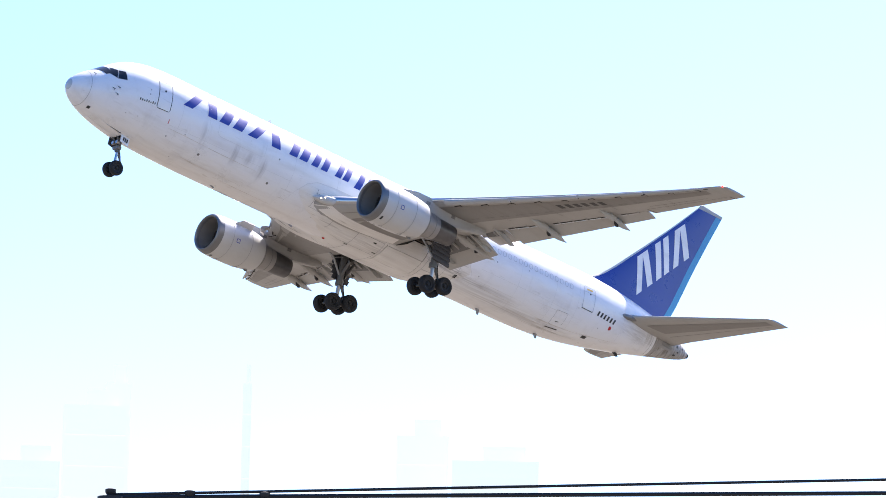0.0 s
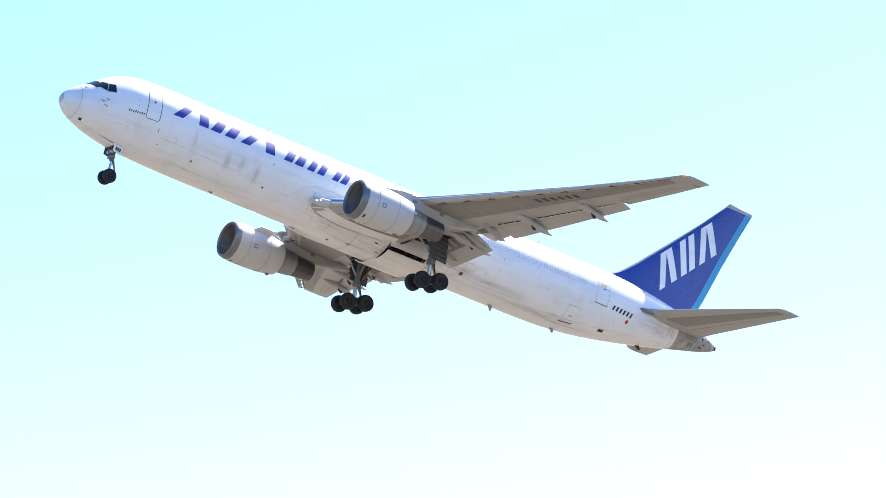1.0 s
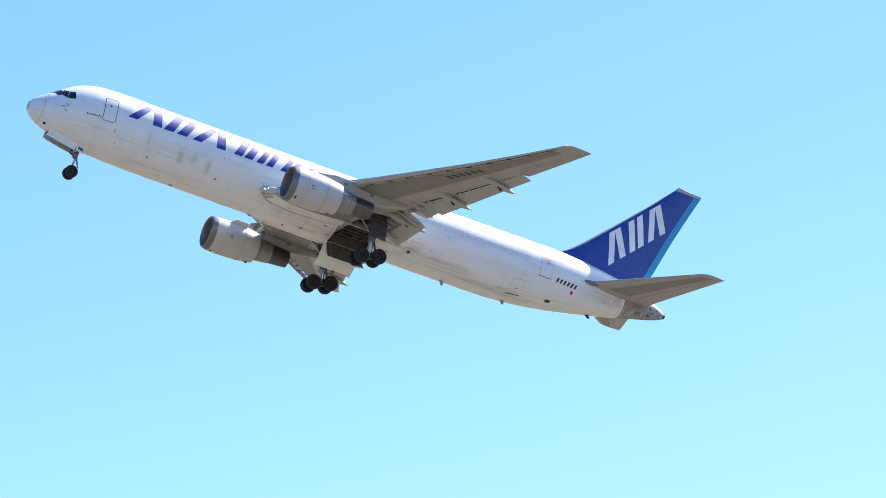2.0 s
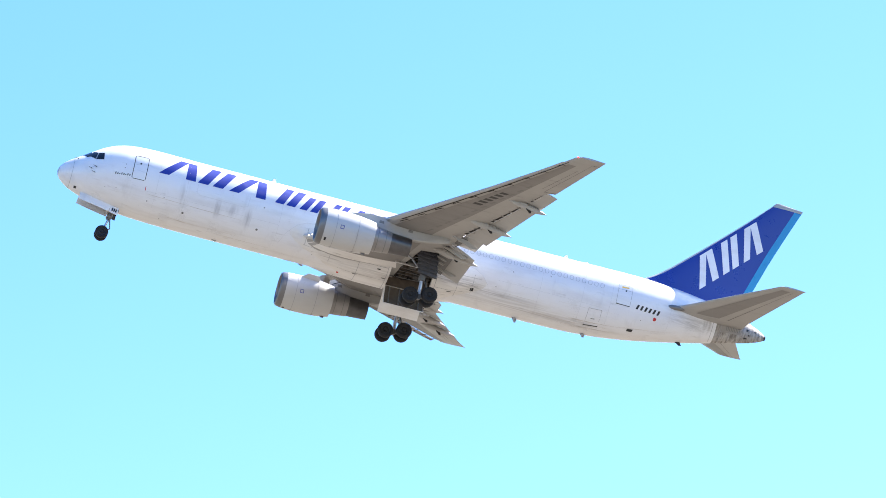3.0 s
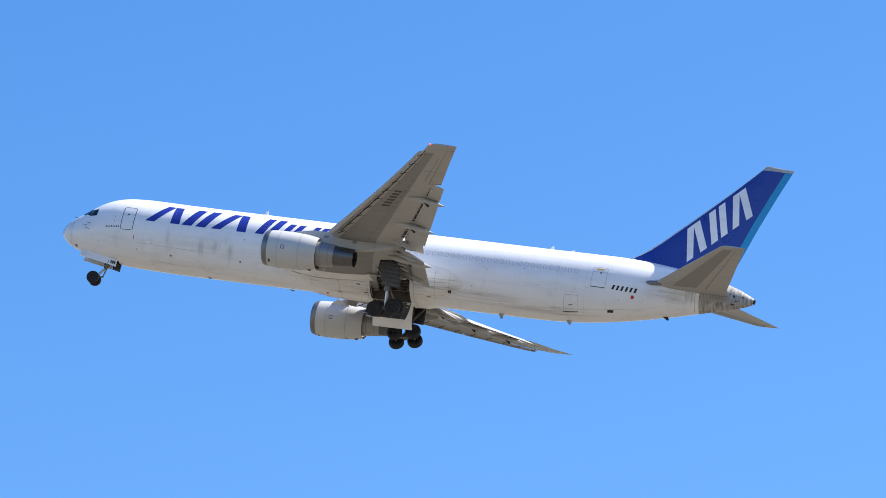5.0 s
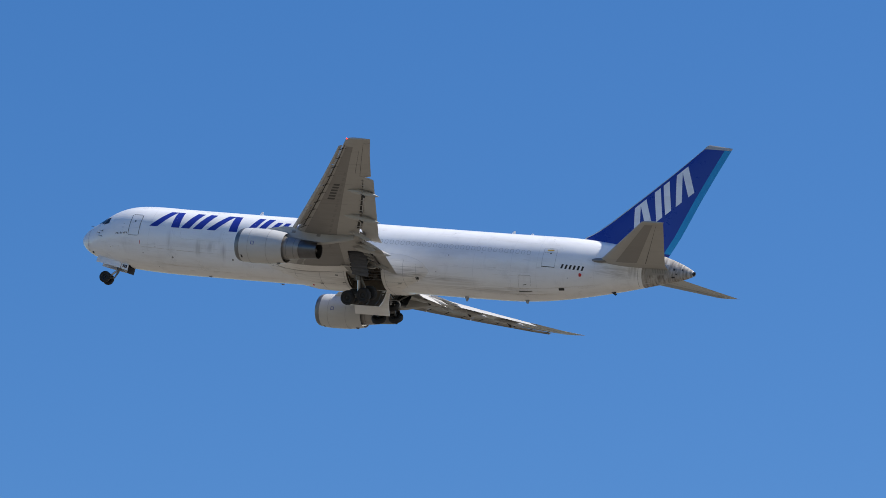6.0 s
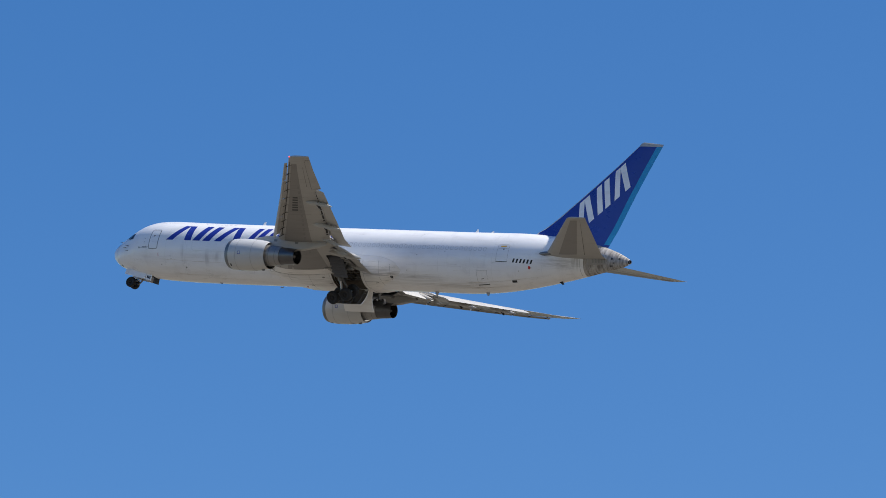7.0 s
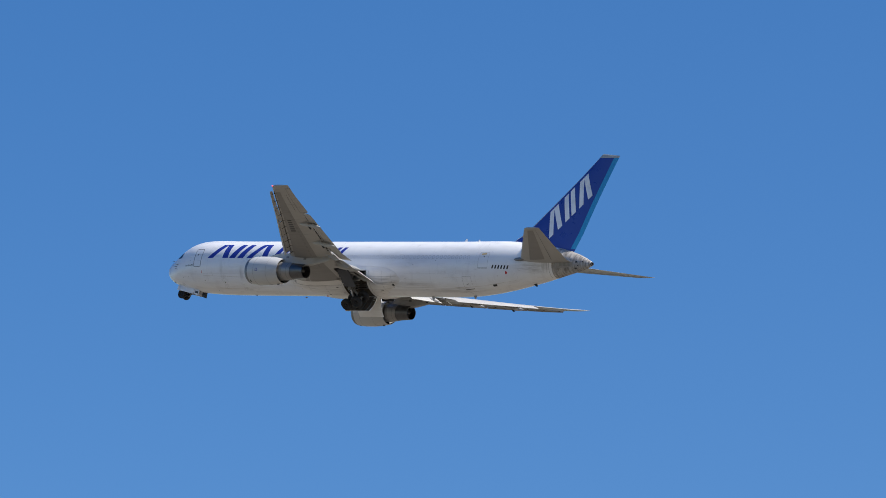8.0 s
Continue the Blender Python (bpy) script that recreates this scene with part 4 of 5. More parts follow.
def radome():
    bm = bmesh.new()
    rings = []
    for x in (1.0, 1.02):
        rings.append([hull_round(x, 360 * i / 48, 0.006) for i in range(48)])
    skin(bm, rings, True, False)
    part("radome_seam", bm, LINE, body)
    bm = bmesh.new()
    skin(bm, [[hull_round(x, 360 * i / 32, 0.005) for i in range(32)] for x in (0.0, 0.03, 0.06, 0.1)], True, False)
    part("radome_tip", bm, COWL, body, "scuffed grey radome tip")
    for x, z in ((2.58, -0.25), (2.57, -0.69), (2.3, -0.42), (1.25, 0.3)):
        bm = bmesh.new()
        p = hull_at(x, z, off=0.0)
        rod(bm, p, p + Vector((-0.04, -0.12, 0)), 0.025, 8)
        rod(bm, p + Vector((-0.04, -0.12, 0)), p + Vector((-0.26, -0.13, 0.02)), 0.018, 8)
        part("pitot_probe", bm, INK, body)
    for x, z, r in ((9.42, -2.03, 0.085), (14.94, -1.89, 0.085), (7.84, -1.39, 0.04), (6.69, -1.85, 0.05), (7.91, -2.6, 0.04), (15.09, -0.32, 0.06), (3.5, -1.5, 0.03), (4.3, -1.45, 0.03), (4.6, 0.05, 0.04), (4.62, 0.35, 0.035), (34.0, -0.3, 0.05), (36.8, 0.1, 0.04), (33.0, -1.6, 0.04), (44.1, -1.2, 0.04)):
        bm = bmesh.new()
        p = hull_at(x, z)
        n = (hull_at(x, z, off=1.0) - p).normalized()
        rod(bm, p - n * 0.02, p + n * 0.01, r, 14)
        part("port_plate", bm, LINE if r < 0.08 else DARKGREY, body)
    part("static_plate", patch(bmesh.new(), [(1.38, -1.78), (1.57, -1.82), (1.54, -1.71), (1.36, -1.67)], off=0.008, step=0.06), INK, body)
    part("marking_bar", strip(bmesh.new(), [(6.38, -1.2), (6.37, -0.98)], 0.05), RED, body)
    part("outflow_valve", patch(bmesh.new(), [(43.3, -2.05), (43.74, -2.0), (43.77, -1.86), (43.32, -1.91)], off=0.01, step=0.06), INK, body)
    bm = bmesh.new()
    rows = []
    for x in (31.2, 31.33, 31.46):
        top, bot, half = hull(x)
        low, high = (math.degrees(math.acos(((top + bot) / 2 - z) / ((top - bot) / 2))) for z in (-2.22, -2.02))
        rows.append([belly_round(x, a, 0.01)[0] for a in (low, (low + high) / 2, high)])
    skin(bm, rows, False)
    part("vent", bm, INK, body)
    part("flag_ground", patch(bmesh.new(), [(44.78, -1.08), (45.43, -1.0), (45.41, -0.66), (44.76, -0.74)], off=0.007), WHITE, body)
    bm = bmesh.new()
    p = hull_at(45.09, -0.87)
    n = (hull_at(45.09, -0.87, off=1.0) - p).normalized()
    rod(bm, p, p + n * 0.014, 0.14, 24)
    part("flag_disc", bm, RED, body, "red disc on a white field")


radome()


def window_plugs():
    for k in range(34):
        x = 24.9 + 0.475 * k
        if x > 40.9:
            break
        outline("window_plug", rounded(x, 0.28, x + 0.27, 0.62, 0.1, 3), 0.024, PLUG, body)


window_plugs()


def livery():
    # pairs of broad slanted bars along the upper hull, blue; each row: low and high x of the first bar, of the second, width, low and high z
    for a0, a1, b0, b1, wide, low, high in ((7.05, 8.5, 9.05, 9.1, 0.74, 0.28, 1.8), (9.95, 10.9, 11.05, 12.05, 0.78, 0.28, 1.8), (12.3, 13.75, 14.3, 14.35, 0.74, 0.28, 1.8), (15.75, 16.5, 16.6, 17.4, 0.66, 0.3, 1.78),
                                            (17.6, 18.3, 18.4, 19.05, 0.55, 0.28, 1.5), (19.6, 20.3, 20.25, 20.95, 0.5, 0.28, 1.5), (21.25, 22.05, 22.0, 22.8, 0.52, 0.1, 1.5), (23.1, 23.85, 23.85, 24.6, 0.52, 0.28, 1.5)):
        bars("livery_bar", [[(p, low), (p + wide, low), (q + wide * 0.85, high), (q, high)] for p, q in ((a0, a1), (b0, b1))], MARK, body)
    # short dark bars: maker's and register marks that cannot be shown
    bars("marking_bar", [[(3.98 + .145 * k, -0.53 + 0.008 * k), (4.05 + .145 * k, -0.53 + 0.008 * k), (4.06 + .145 * k, -0.37 - 0.03 * (k % 3) + 0.008 * k), (3.99 + .145 * k, -0.37 - 0.03 * (k % 3) + 0.008 * k)] for k in range(8)], INK, body)
    bars("marking_bar", [[(43.5 + .33 * k, -0.56), (43.66 + .33 * k, -0.56), (43.77 + .33 * k, -0.22), (43.61 + .33 * k, -0.22)] for k in range(6)], INK, body)
    # on the fin, three pairs of white bars
    for x, z, spread in ((48.25, 2.95, 0.26), (49.75, 4.45, 0.0), (51.2, 5.9, 0.26)):
        for k in (0, 1):
            low = 0.62 * k + spread * (k - 0.35)
            top = 0.62 * k + spread * (0.4 - 0.9 * k)
            part("livery_bar", fin_patch(bmesh.new(), [(x + low + 0.15, z + low), (x + low + 0.57, z + low + 0.42), (x + top - 0.05, z + top + 2.85), (x + top - 0.47, z + top + 2.43)], 0.01), WHITE, fin)
    # on the lower skin of the port wing, dark bars
    w = wings[-1]
    for k in range(6):
        y = 13.95 + 0.45 * k
        bm = bmesh.new()
        under_patch(bm, y, y + 0.27, (0.21, 0.21), (0.34, 0.34), -1, 0.012, 2, 3)
        part("marking_bar", bm, STENCIL, w)


livery()


def aerials():
    for x, z, h, up in ((15.35, 2.54, 0.42, 1), (37.75, 2.54, 0.36, 1), (39.35, 2.55, 0.24, 1), (12.5, 2.54, 0.1, 1), (34.9, -2.8, 0.4, -1), (40.1, -2.7, 0.3, -1), (12.0, -2.81, 0.1, -1), (18.6, -2.98, 0.1, -1)):
        bm = bmesh.new()
        rings = []
        for k, c, t in ((-0.1, 0.42, 0.05), (0.5, 0.3, 0.04), (1.0, 0.16, 0.02)):
            zz = z + up * h * k
            x0 = x + 0.22 * k
            rings.append([(x0, 0, zz), (x0 + c * .4, -t, zz), (x0 + c, 0, zz), (x0 + c * .4, t, zz)])
        skin(bm, rings)
        part("blade_aerial", bm, WHITE if up > 0 else LINE, body)
    bm = bmesh.new()
    slab(bm, [(47.1, 0, -1.45), (47.45, 0, -1.4), (47.78, 0, -1.7), (47.62, 0, -1.76)], 0.08)
    rod(bm, (47.55, 0, -1.4), (47.72, 0, -1.72), 0.035, 8)
    part("tail_skid", bm, DARK, body)
    # exhaust of the tail cone, with soiled rings before it
    bm = bmesh.new()
    turned(bm, [(53.74, 0.19), (53.9, 0.17), (53.88, 0.13), (53.6, 0.12)], (0, 0, 0.46), "x", 20)
    part("exhaust", bm, DARK, body)
    for x in (49.6, 50.3, 51.0, 51.7, 52.3):
        bm = bmesh.new()
        skin(bm, [[hull_round(xx, a, 0.007) for a in range(10, 131, 6)] for xx in (x, x + 0.03)], False)
        part("skin_joint", bm, LINE, body)
    bm = bmesh.new()
    skin(bm, [[hull_round(49.9 + 2.4 * k / 8, 360 * i / 40, 0.004) for i in range(40)] for k in range(9)], True, False)
    part("tail_band", bm, SOOTY, body, "soot-stained band of the tail")
    bm = bmesh.new()
    skin(bm, [[hull_round(50.2 + 1.7 * k / 8, a, 0.006) for a in range(56, 112, 4)] for k in range(9)], False)
    part("jack_panel", bm, CORE, body, "sooty metal plate below the tailplane root")
    for k in range(9):
        bm = bmesh.new()
        x = 50.7 + 0.13 * k
        skin(bm, [[hull_round(xx, a, 0.02) for a in range(64, 108, 4)] for xx in (x, x + 0.05)], False)
        part("louvre", bm, LIPMETAL, body)
    # thin oil and soot runs trailing along the lower hull
    rng = random.Random(7)
    for k in range(18):
        x0 = 32.0 + 13.0 * rng.random() if k % 3 else 6.0 + 9.0 * rng.random()
        a0 = rng.choice((18, 26, 33, 41, 50, 58)) + 4 * rng.random()
        long = 2.0 + 4.0 * rng.random()
        wide = 0.25 + 0.5 * rng.random()
        bm = bmesh.new()
        skin(bm, [[hull_round(x0 + long * j / 8, a0 - 0.7 * j / 8 + d * wide * (1 - j / 8.5) * min(1, 0.3 + j / 3), 0.004) for d in (-1, 1)] for j in range(9)], False)
        part("soot_run", bm, SOOT, body)
    # bare-metal tail cone with its seams and small vents
    bm = bmesh.new()
    skin(bm, [[hull_round(x, a, 0.008) for a in range(0, 361, 12)] for x in (52.05, 52.4, 52.8, 53.2, 53.5, 53.74)], False)
    part("tail_cone", bm, SOOTY, body, "soot-streaked grey metal tail cone")
    for x in (52.05, 52.75, 53.3):
        bm = bmesh.new()
        skin(bm, [[hull_round(x + e, a, 0.014) for a in range(0, 361, 12)] for e in (0.0, 0.022)], False)
        part("seam", bm, LINE, body)
    for x, a0, a1, wide in ((52.3, 84, 96, 0.16), (52.5, 60, 68, 0.12), (52.95, 92, 106, 0.1), (52.2, 40, 48, 0.25)):
        bm = bmesh.new()
        skin(bm, [[hull_round(xx, a, 0.016) for a in (a0, (a0 + a1) / 2, a1)] for xx in (x, x + wide)], False)
        part("vent", bm, INK, body)
    # landing lamp in the wing root
    for s in (-1, 1):
        bm = bmesh.new()
        rings = []
        for x, r in ((18.3, 0.03), (18.45, 0.15), (18.7, 0.26), (19.05, 0.32), (19.5, 0.32)):
            y = 2.4 + 0.42 * (x - 18.2)
            rings.append([(x, s * (y + 1.1 * r * math.cos(i * math.pi / 9)), -1.58 + 0.85 * r * math.sin(i * math.pi / 9)) for i in range(18)])
        skin(bm, rings)
        part("landing_lamp", bm, COWL, wings[s], "dull metal lamp housing in the wing root")
        for dy, dz in ((0.0, -0.02), (0.13, 0.05)):
            bm = bmesh.new()
            bmesh.ops.create_uvsphere(bm, u_segments=12, v_segments=8, radius=0.05, matrix=Matrix.Translation((18.66 + 1.6 * dy, s * (2.84 + dy), -1.6 + dz)))
            part("lamp_bulb", bm, WHITELAMP, wings[s], "small glowing warm white lamp")
    # beacon, latches and small vents under the belly
    bm = bmesh.new()
    p = belly_round(21.6, 0)[0]
    turned(bm, [(0.05, 0.09), (-0.03, 0.09), (-0.07, 0.06), (-0.09, 0.01)], p, "z", 16)
    part("beacon", bm, RED, jet, "red beacon glass under the belly")
    for x, a, long, wide in ((20.4, 56, 0.3, 1.5), (24.2, 40, 0.26, 1.8), (24.7, 25, 0.3, 1.4), (19.2, 30, 0.22, 1.2), (22.6, 18, 0.3, 1.4), (23.2, 60, 0.16, 1.6), (29.6, 30, 0.3, 1.6)):
        for sg in (-1, 1):
            bm = bmesh.new()
            skin(bm, [[belly_round(x + long * i / 2, sg * (a + wide * j), 0.013)[0] for j in (-0.5, 0, 0.5)] for i in range(3)], False)
            part("vent", bm, INK, jet)
    # seams of the belly fairing
    for a in (20, 45, 66):
        for sg in (-1, 1):
            bm = bmesh.new()
            skin(bm, [[belly_round(x, sg * (a + d), 0.012)[0] for d in (-0.2, 0.2)] for x in [18.5 + 0.5 * k for k in range(14)]], False)
            part("fairing_seam", bm, LINE, jet)
    for a, x1 in ((34, 30.9), (50, 31.7), (62, 31.9)):
        for sg in (-1, 1):
            bm = bmesh.new()
            skin(bm, [[belly_round(28.6 + (x1 - 28.6) * k / 12, sg * (a + d), 0.012)[0] for d in (-0.2, 0.2)] for k in range(13)], False)
            part("fairing_seam", bm, LINE, jet)
    for x in (18.6, 20.6, 22.8, 25.0, 28.6, 30.2, 31.3):
        bm = bmesh.new()
        amax = belly_round(x, 0)[1]
        skin(bm, [[belly_round(x + d, amax * (0.1 * k), 0.014)[0] for k in range(-9, 10)] for d in (-0.012, 0.012)], False)
        part("fairing_seam", bm, LINE, jet)
    bm = bmesh.new()
    pts = [(BE[0], BE[1]) for BE in BELLY_EDGE[1:-1]]
    strip(bm, pts, 0.014, off=0.02)
    part("fairing_edge", bm, SEAM, jet)


aerials()


# ---- what stands on the ground ----
def place(az, el, dist):
    """The point at that azimuth and elevation from the camera's stand, dist metres off along the ground."""
    a = radians(az)
    return Vector((math.sin(a) * dist, math.cos(a) * dist, STAND[2] + math.tan(radians(el)) * dist))


def utility_pole(top, across):
    pole = new("utility_pole")
    tagged(pole, "dark utility pole with a crossarm and insulators", "utility pole")
    pole.location = (top.x, top.y, 0)
    h = top.z
    bm = bmesh.new()
    rod(bm, (0, 0, -0.5), (0, 0, h + 0.05), 0.19, 16, 0.12)
    part("post", bm, CABLE, pole)
    d = across.normalized()
    bm = bmesh.new()
    slab(bm, [d * -0.35 + Vector((0, 0, h - 0.1)), d * 1.6 + Vector((0, 0, h - 0.1)), d * 1.6 + Vector((0, 0, h)), d * -0.35 + Vector((0, 0, h))], 0.1)
    part("crossarm", bm, CABLE, pole)
    for k in (0.0, 0.72, 1.4):
        bm = bmesh.new()
        p = d * k + Vector((0, 0, h))
        turned(bm, [(0, 0.03), (0.02, 0.05), (0.05, 0.055), (0.07, 0.035), (0.09, 0.05), (0.12, 0.05), (0.13, 0.02)], p, "z", 12, True)
        part("insulator", bm, CABLE, pole)
    return pole


def cable(a, b, r, sag):
    bm = bmesh.new()
    n = 24
    pts = [a.lerp(b, i / n) - Vector((0, 0, sag * 4 * (i / n) * (1 - i / n))) for i in range(n + 1)]
    rings = []
    for i, p in enumerate(pts):
        t = (pts[min(i + 1, n)] - pts[max(i - 1, 0)]).normalized()
        u = t.cross(Vector((0, 0, 1))).normalized()
        v = t.cross(u)
        rings.append([p + r * (u * math.cos(j * math.pi / 3) + v * math.sin(j * math.pi / 3)) for j in range(6)])
    skin(bm, rings)
    ob = part("overhead_cable", bm, CABLE)
    return tagged(ob, "black overhead cable strung between utility poles", "cable", "overhead cables")


def street_lines():
    d = 45.0
    left, right = place(37.56, 7.89, d), place(52.00, 8.29, d * 1.02)
    across = right - left
    across.z = 0
    for p in (left, right):
        utility_pole(p, across if p is left else -across)
    for low, high, r in ((7.98, 8.43, 0.014), (7.95, 8.2, 0.021)):
        cable(place(37.56, low, d), place(52.0, high, d * 1.02), r, 0.0)


street_lines()


def tower(az, wide, el, dist, deep=None):
    """A far tower block, haze put into its material's glow, with storeys and a rooftop hut."""
    top = place(az, el, dist)
    h, w = top.z, 2 * dist * math.tan(radians(wide / 2))
    deep = deep or w
    ob = new("tower_block")
    tagged(ob, "distant tower block with haze put into its pale glow", "building", "distant towers")
    ob.location, ob.rotation_euler = (top.x, top.y, 0), (0, 0, -radians(az))
    bm = bmesh.new()
    box(bm, (0, 0, h / 2 - 1), (w, deep, h + 2))
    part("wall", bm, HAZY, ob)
    bm = bmesh.new()
    box(bm, (w * 0.1, 0, h + h * 0.012), (w * 0.5, deep * 0.5, h * 0.024))
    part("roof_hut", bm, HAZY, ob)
    for k in range(6):
        bm = bmesh.new()
        box(bm, (0, -deep / 2 - 0.1, h * (0.97 - 0.04 * k)), (w * 0.92, 0.3, h * 0.016))
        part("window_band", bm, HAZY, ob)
    return ob


for az, wide, el, dist in ((36.61, 0.7, 8.29, 1500), (37.36, 0.75, 8.94, 1550), (37.61, 0.3, 9.24, 1600), (39.11, 0.1, 9.29, 1500), (41.16, 0.6, 8.70, 1600), (42.01, 1, 8.40, 1550)):
    tower(az, wide, el, dist)


# ---- landing gear ----
def wheel(parent, centre, r, width, name="wheel"):
    bm = bmesh.new()
    h = width / 2
    turned(bm, [(-h * .7, r * .55), (-h, r * .68), (-h, r * .85), (-h * .75, r * .96), (-h * .3, r), (h * .3, r), (h * .75, r * .96), (h, r * .85), (h, r * .68), (h * .7, r * .55)], centre, "y", 28)
    w = part(name, bm, RUBBER, parent, "black rubber tyre")
    bm = bmesh.new()
    turned(bm, [(-h * .72, r * .56), (-h * .62, r * .42), (-h * .3, r * .36), (-h * .35, r * .2), (-h * .8, r * .16), (-h * .85, 0.01)], centre, "y", 24)
    turned(bm, [(h * .72, r * .56), (h * .62, r * .42), (h * .3, r * .36), (h * .35, r * .2), (h * .8, r * .16), (h * .85, 0.01)], centre, "y", 24)
    part("rim", bm, RIM, parent, "dark grey wheel hub")
    return w


MAIN_PIVOT = (27.2, 4.5, -1.25)


LEG = 3.45
BOGIE = (-0.69, -0.16), (0.69, 0.16)     # fore and aft axle: along, up; the bogie trails nose down


def main_gear(s):
    """Modelled about its pivot: the leg hangs down, the bogie at its foot."""
    bm = bmesh.new()
    rod(bm, (0, 0, 0.25), (0, 0, -2.15), 0.21, 16)
    rod(bm, (0, 0, -1.9), (0, 0, -2.2), 0.27, 16)
    rod(bm, (-1.0, 0, 0.05), (0.65, 0, 0.05), 0.15, 12)
    g = part("main_gear", bm, GEARPAINT, jet, "grey main landing-gear leg with four-wheel bogie")
    bm = bmesh.new()
    rod(bm, (0, 0, -2.2), (0, 0, -LEG + 0.05), 0.13, 16)
    part("oleo", bm, METAL, g, "bright sliding oleo strut")
    bm = bmesh.new()
    (xa, za), (xb, zb) = BOGIE
    rod(bm, (xa - 0.1, 0, -LEG + za), (xb + 0.1, 0, -LEG + zb), 0.14, 12)
    rod(bm, (0, -0.2, -LEG), (0, 0.2, -LEG), 0.2, 12)
    part("bogie_beam", bm, GEARPAINT, g)
    for x, z in BOGIE:
        bm = bmesh.new()
        rod(bm, (x, -0.62, -LEG + z), (x, 0.62, -LEG + z), 0.085, 12)
        part("axle", bm, GEARPAINT, g)
        for y in (-0.57, 0.57):
            wheel(g, (x, y, -LEG + z), 0.59, 0.45)
    for a, b, r in (((0, 0, -1.5), (0, -s * 0.7, -0.6), 0.1), ((0.15, 0, -1.9), (0.95, 0, -0.35), 0.09), ((0, -s * 0.6, -0.7), (0, -s * 0.2, 0.0), 0.05)):
        bm = bmesh.new()
        rod(bm, a, b, r, 10)
        part("brace", bm, GEARPAINT, g)
    bm = bmesh.new()
    for a, b in (((-0.15, 0, -1.5), (-1.0, -s * 0.2, -0.62)), ((-1.0, -s * 0.2, -0.62), (-1.8, -s * 0.15, -0.2))):
        rod(bm, a, b, 0.07, 10)
    rod(bm, (-1.0, -s * 0.2, -0.62), (-0.2, -s * 0.1, -0.3), 0.035, 8)
    part("drag_brace", bm, STEEL, g, "pale folding drag brace")
    for a, b in (((0.2, 0, -2.1), (0.55, 0, -2.75)), ((0.55, 0, -2.75), (0.15, 0, -LEG + 0.12))):
        bm = bmesh.new()
        slab(bm, [Vector(a) + Vector((0, -0.16, 0)), Vector(a) + Vector((0, 0.16, 0)), Vector(b) + Vector((0, 0.07, 0)), Vector(b) + Vector((0, -0.07, 0))], 0.07)
        part("torque_link", bm, GEARPAINT, g)
    for y in (-0.12, 0.14):
        bm = bmesh.new()
        pts = [(0.18, y, -0.3), (0.24, y, -1.2), (0.25, y * 1.4, -2.1), (0.34, y * 2, -2.8), (0.15, y * 2.5, -3.2)]
        for p, q in zip(pts, pts[1:]):
            rod(bm, p, q, 0.025, 6)
        part("hose", bm, RUBBER, g)
    # ribbed door carried by the leg on its outer side
    bm = bmesh.new()
    rows = []
    for k in range(6):
        z = 0.15 - 0.32 * k
        for dz, dy in ((0.0, 0.0), (-0.21, 0.11), (-0.27, 0.10), (-0.315, 0.0)):
            wide = 0.03 * math.sin(9 * (z + dz))
            rows.append([(-0.75 + 0.06 * k - wide, s * (0.3 + dy), z + dz), (0.8 + 0.04 * k + wide, s * (0.3 + dy), z + dz - 0.12),
                         (0.8 + 0.04 * k + wide, s * (0.25 + dy), z + dz - 0.12), (-0.75 + 0.06 * k - wide, s * (0.25 + dy), z + dz)])
    skin(bm, rows)
    d = part("leg_door", bm, GEARDOOR, g, "dark ribbed door carried by the gear leg")
    for x in (-0.1, 0.45):
        bm = bmesh.new()
        rod(bm, (x, s * 0.24, -0.2), (x * 0.4, s * 0.05, -0.5), 0.04, 8)
        rod(bm, (x, s * 0.24, -1.3), (x * 0.4, s * 0.05, -1.5), 0.04, 8)
        part("door_link", bm, GEARPAINT, d)
    bm = bmesh.new()
    slab(bm, [(-0.22, s * 0.42, 0.45), (0.32, s * 0.42, 0.42), (0.38, s * 0.36, 0.12), (-0.3, s * 0.36, 0.16)], 0.05)
    part("upper_door", bm, GREY, g, "short grey upper leg door")
    g.location = (MAIN_PIVOT[0], s * MAIN_PIVOT[1] + (0.2 if s > 0 else 0), MAIN_PIVOT[2])
    return g


NOSE_PIVOT = (4.75, 0.0, -2.1)


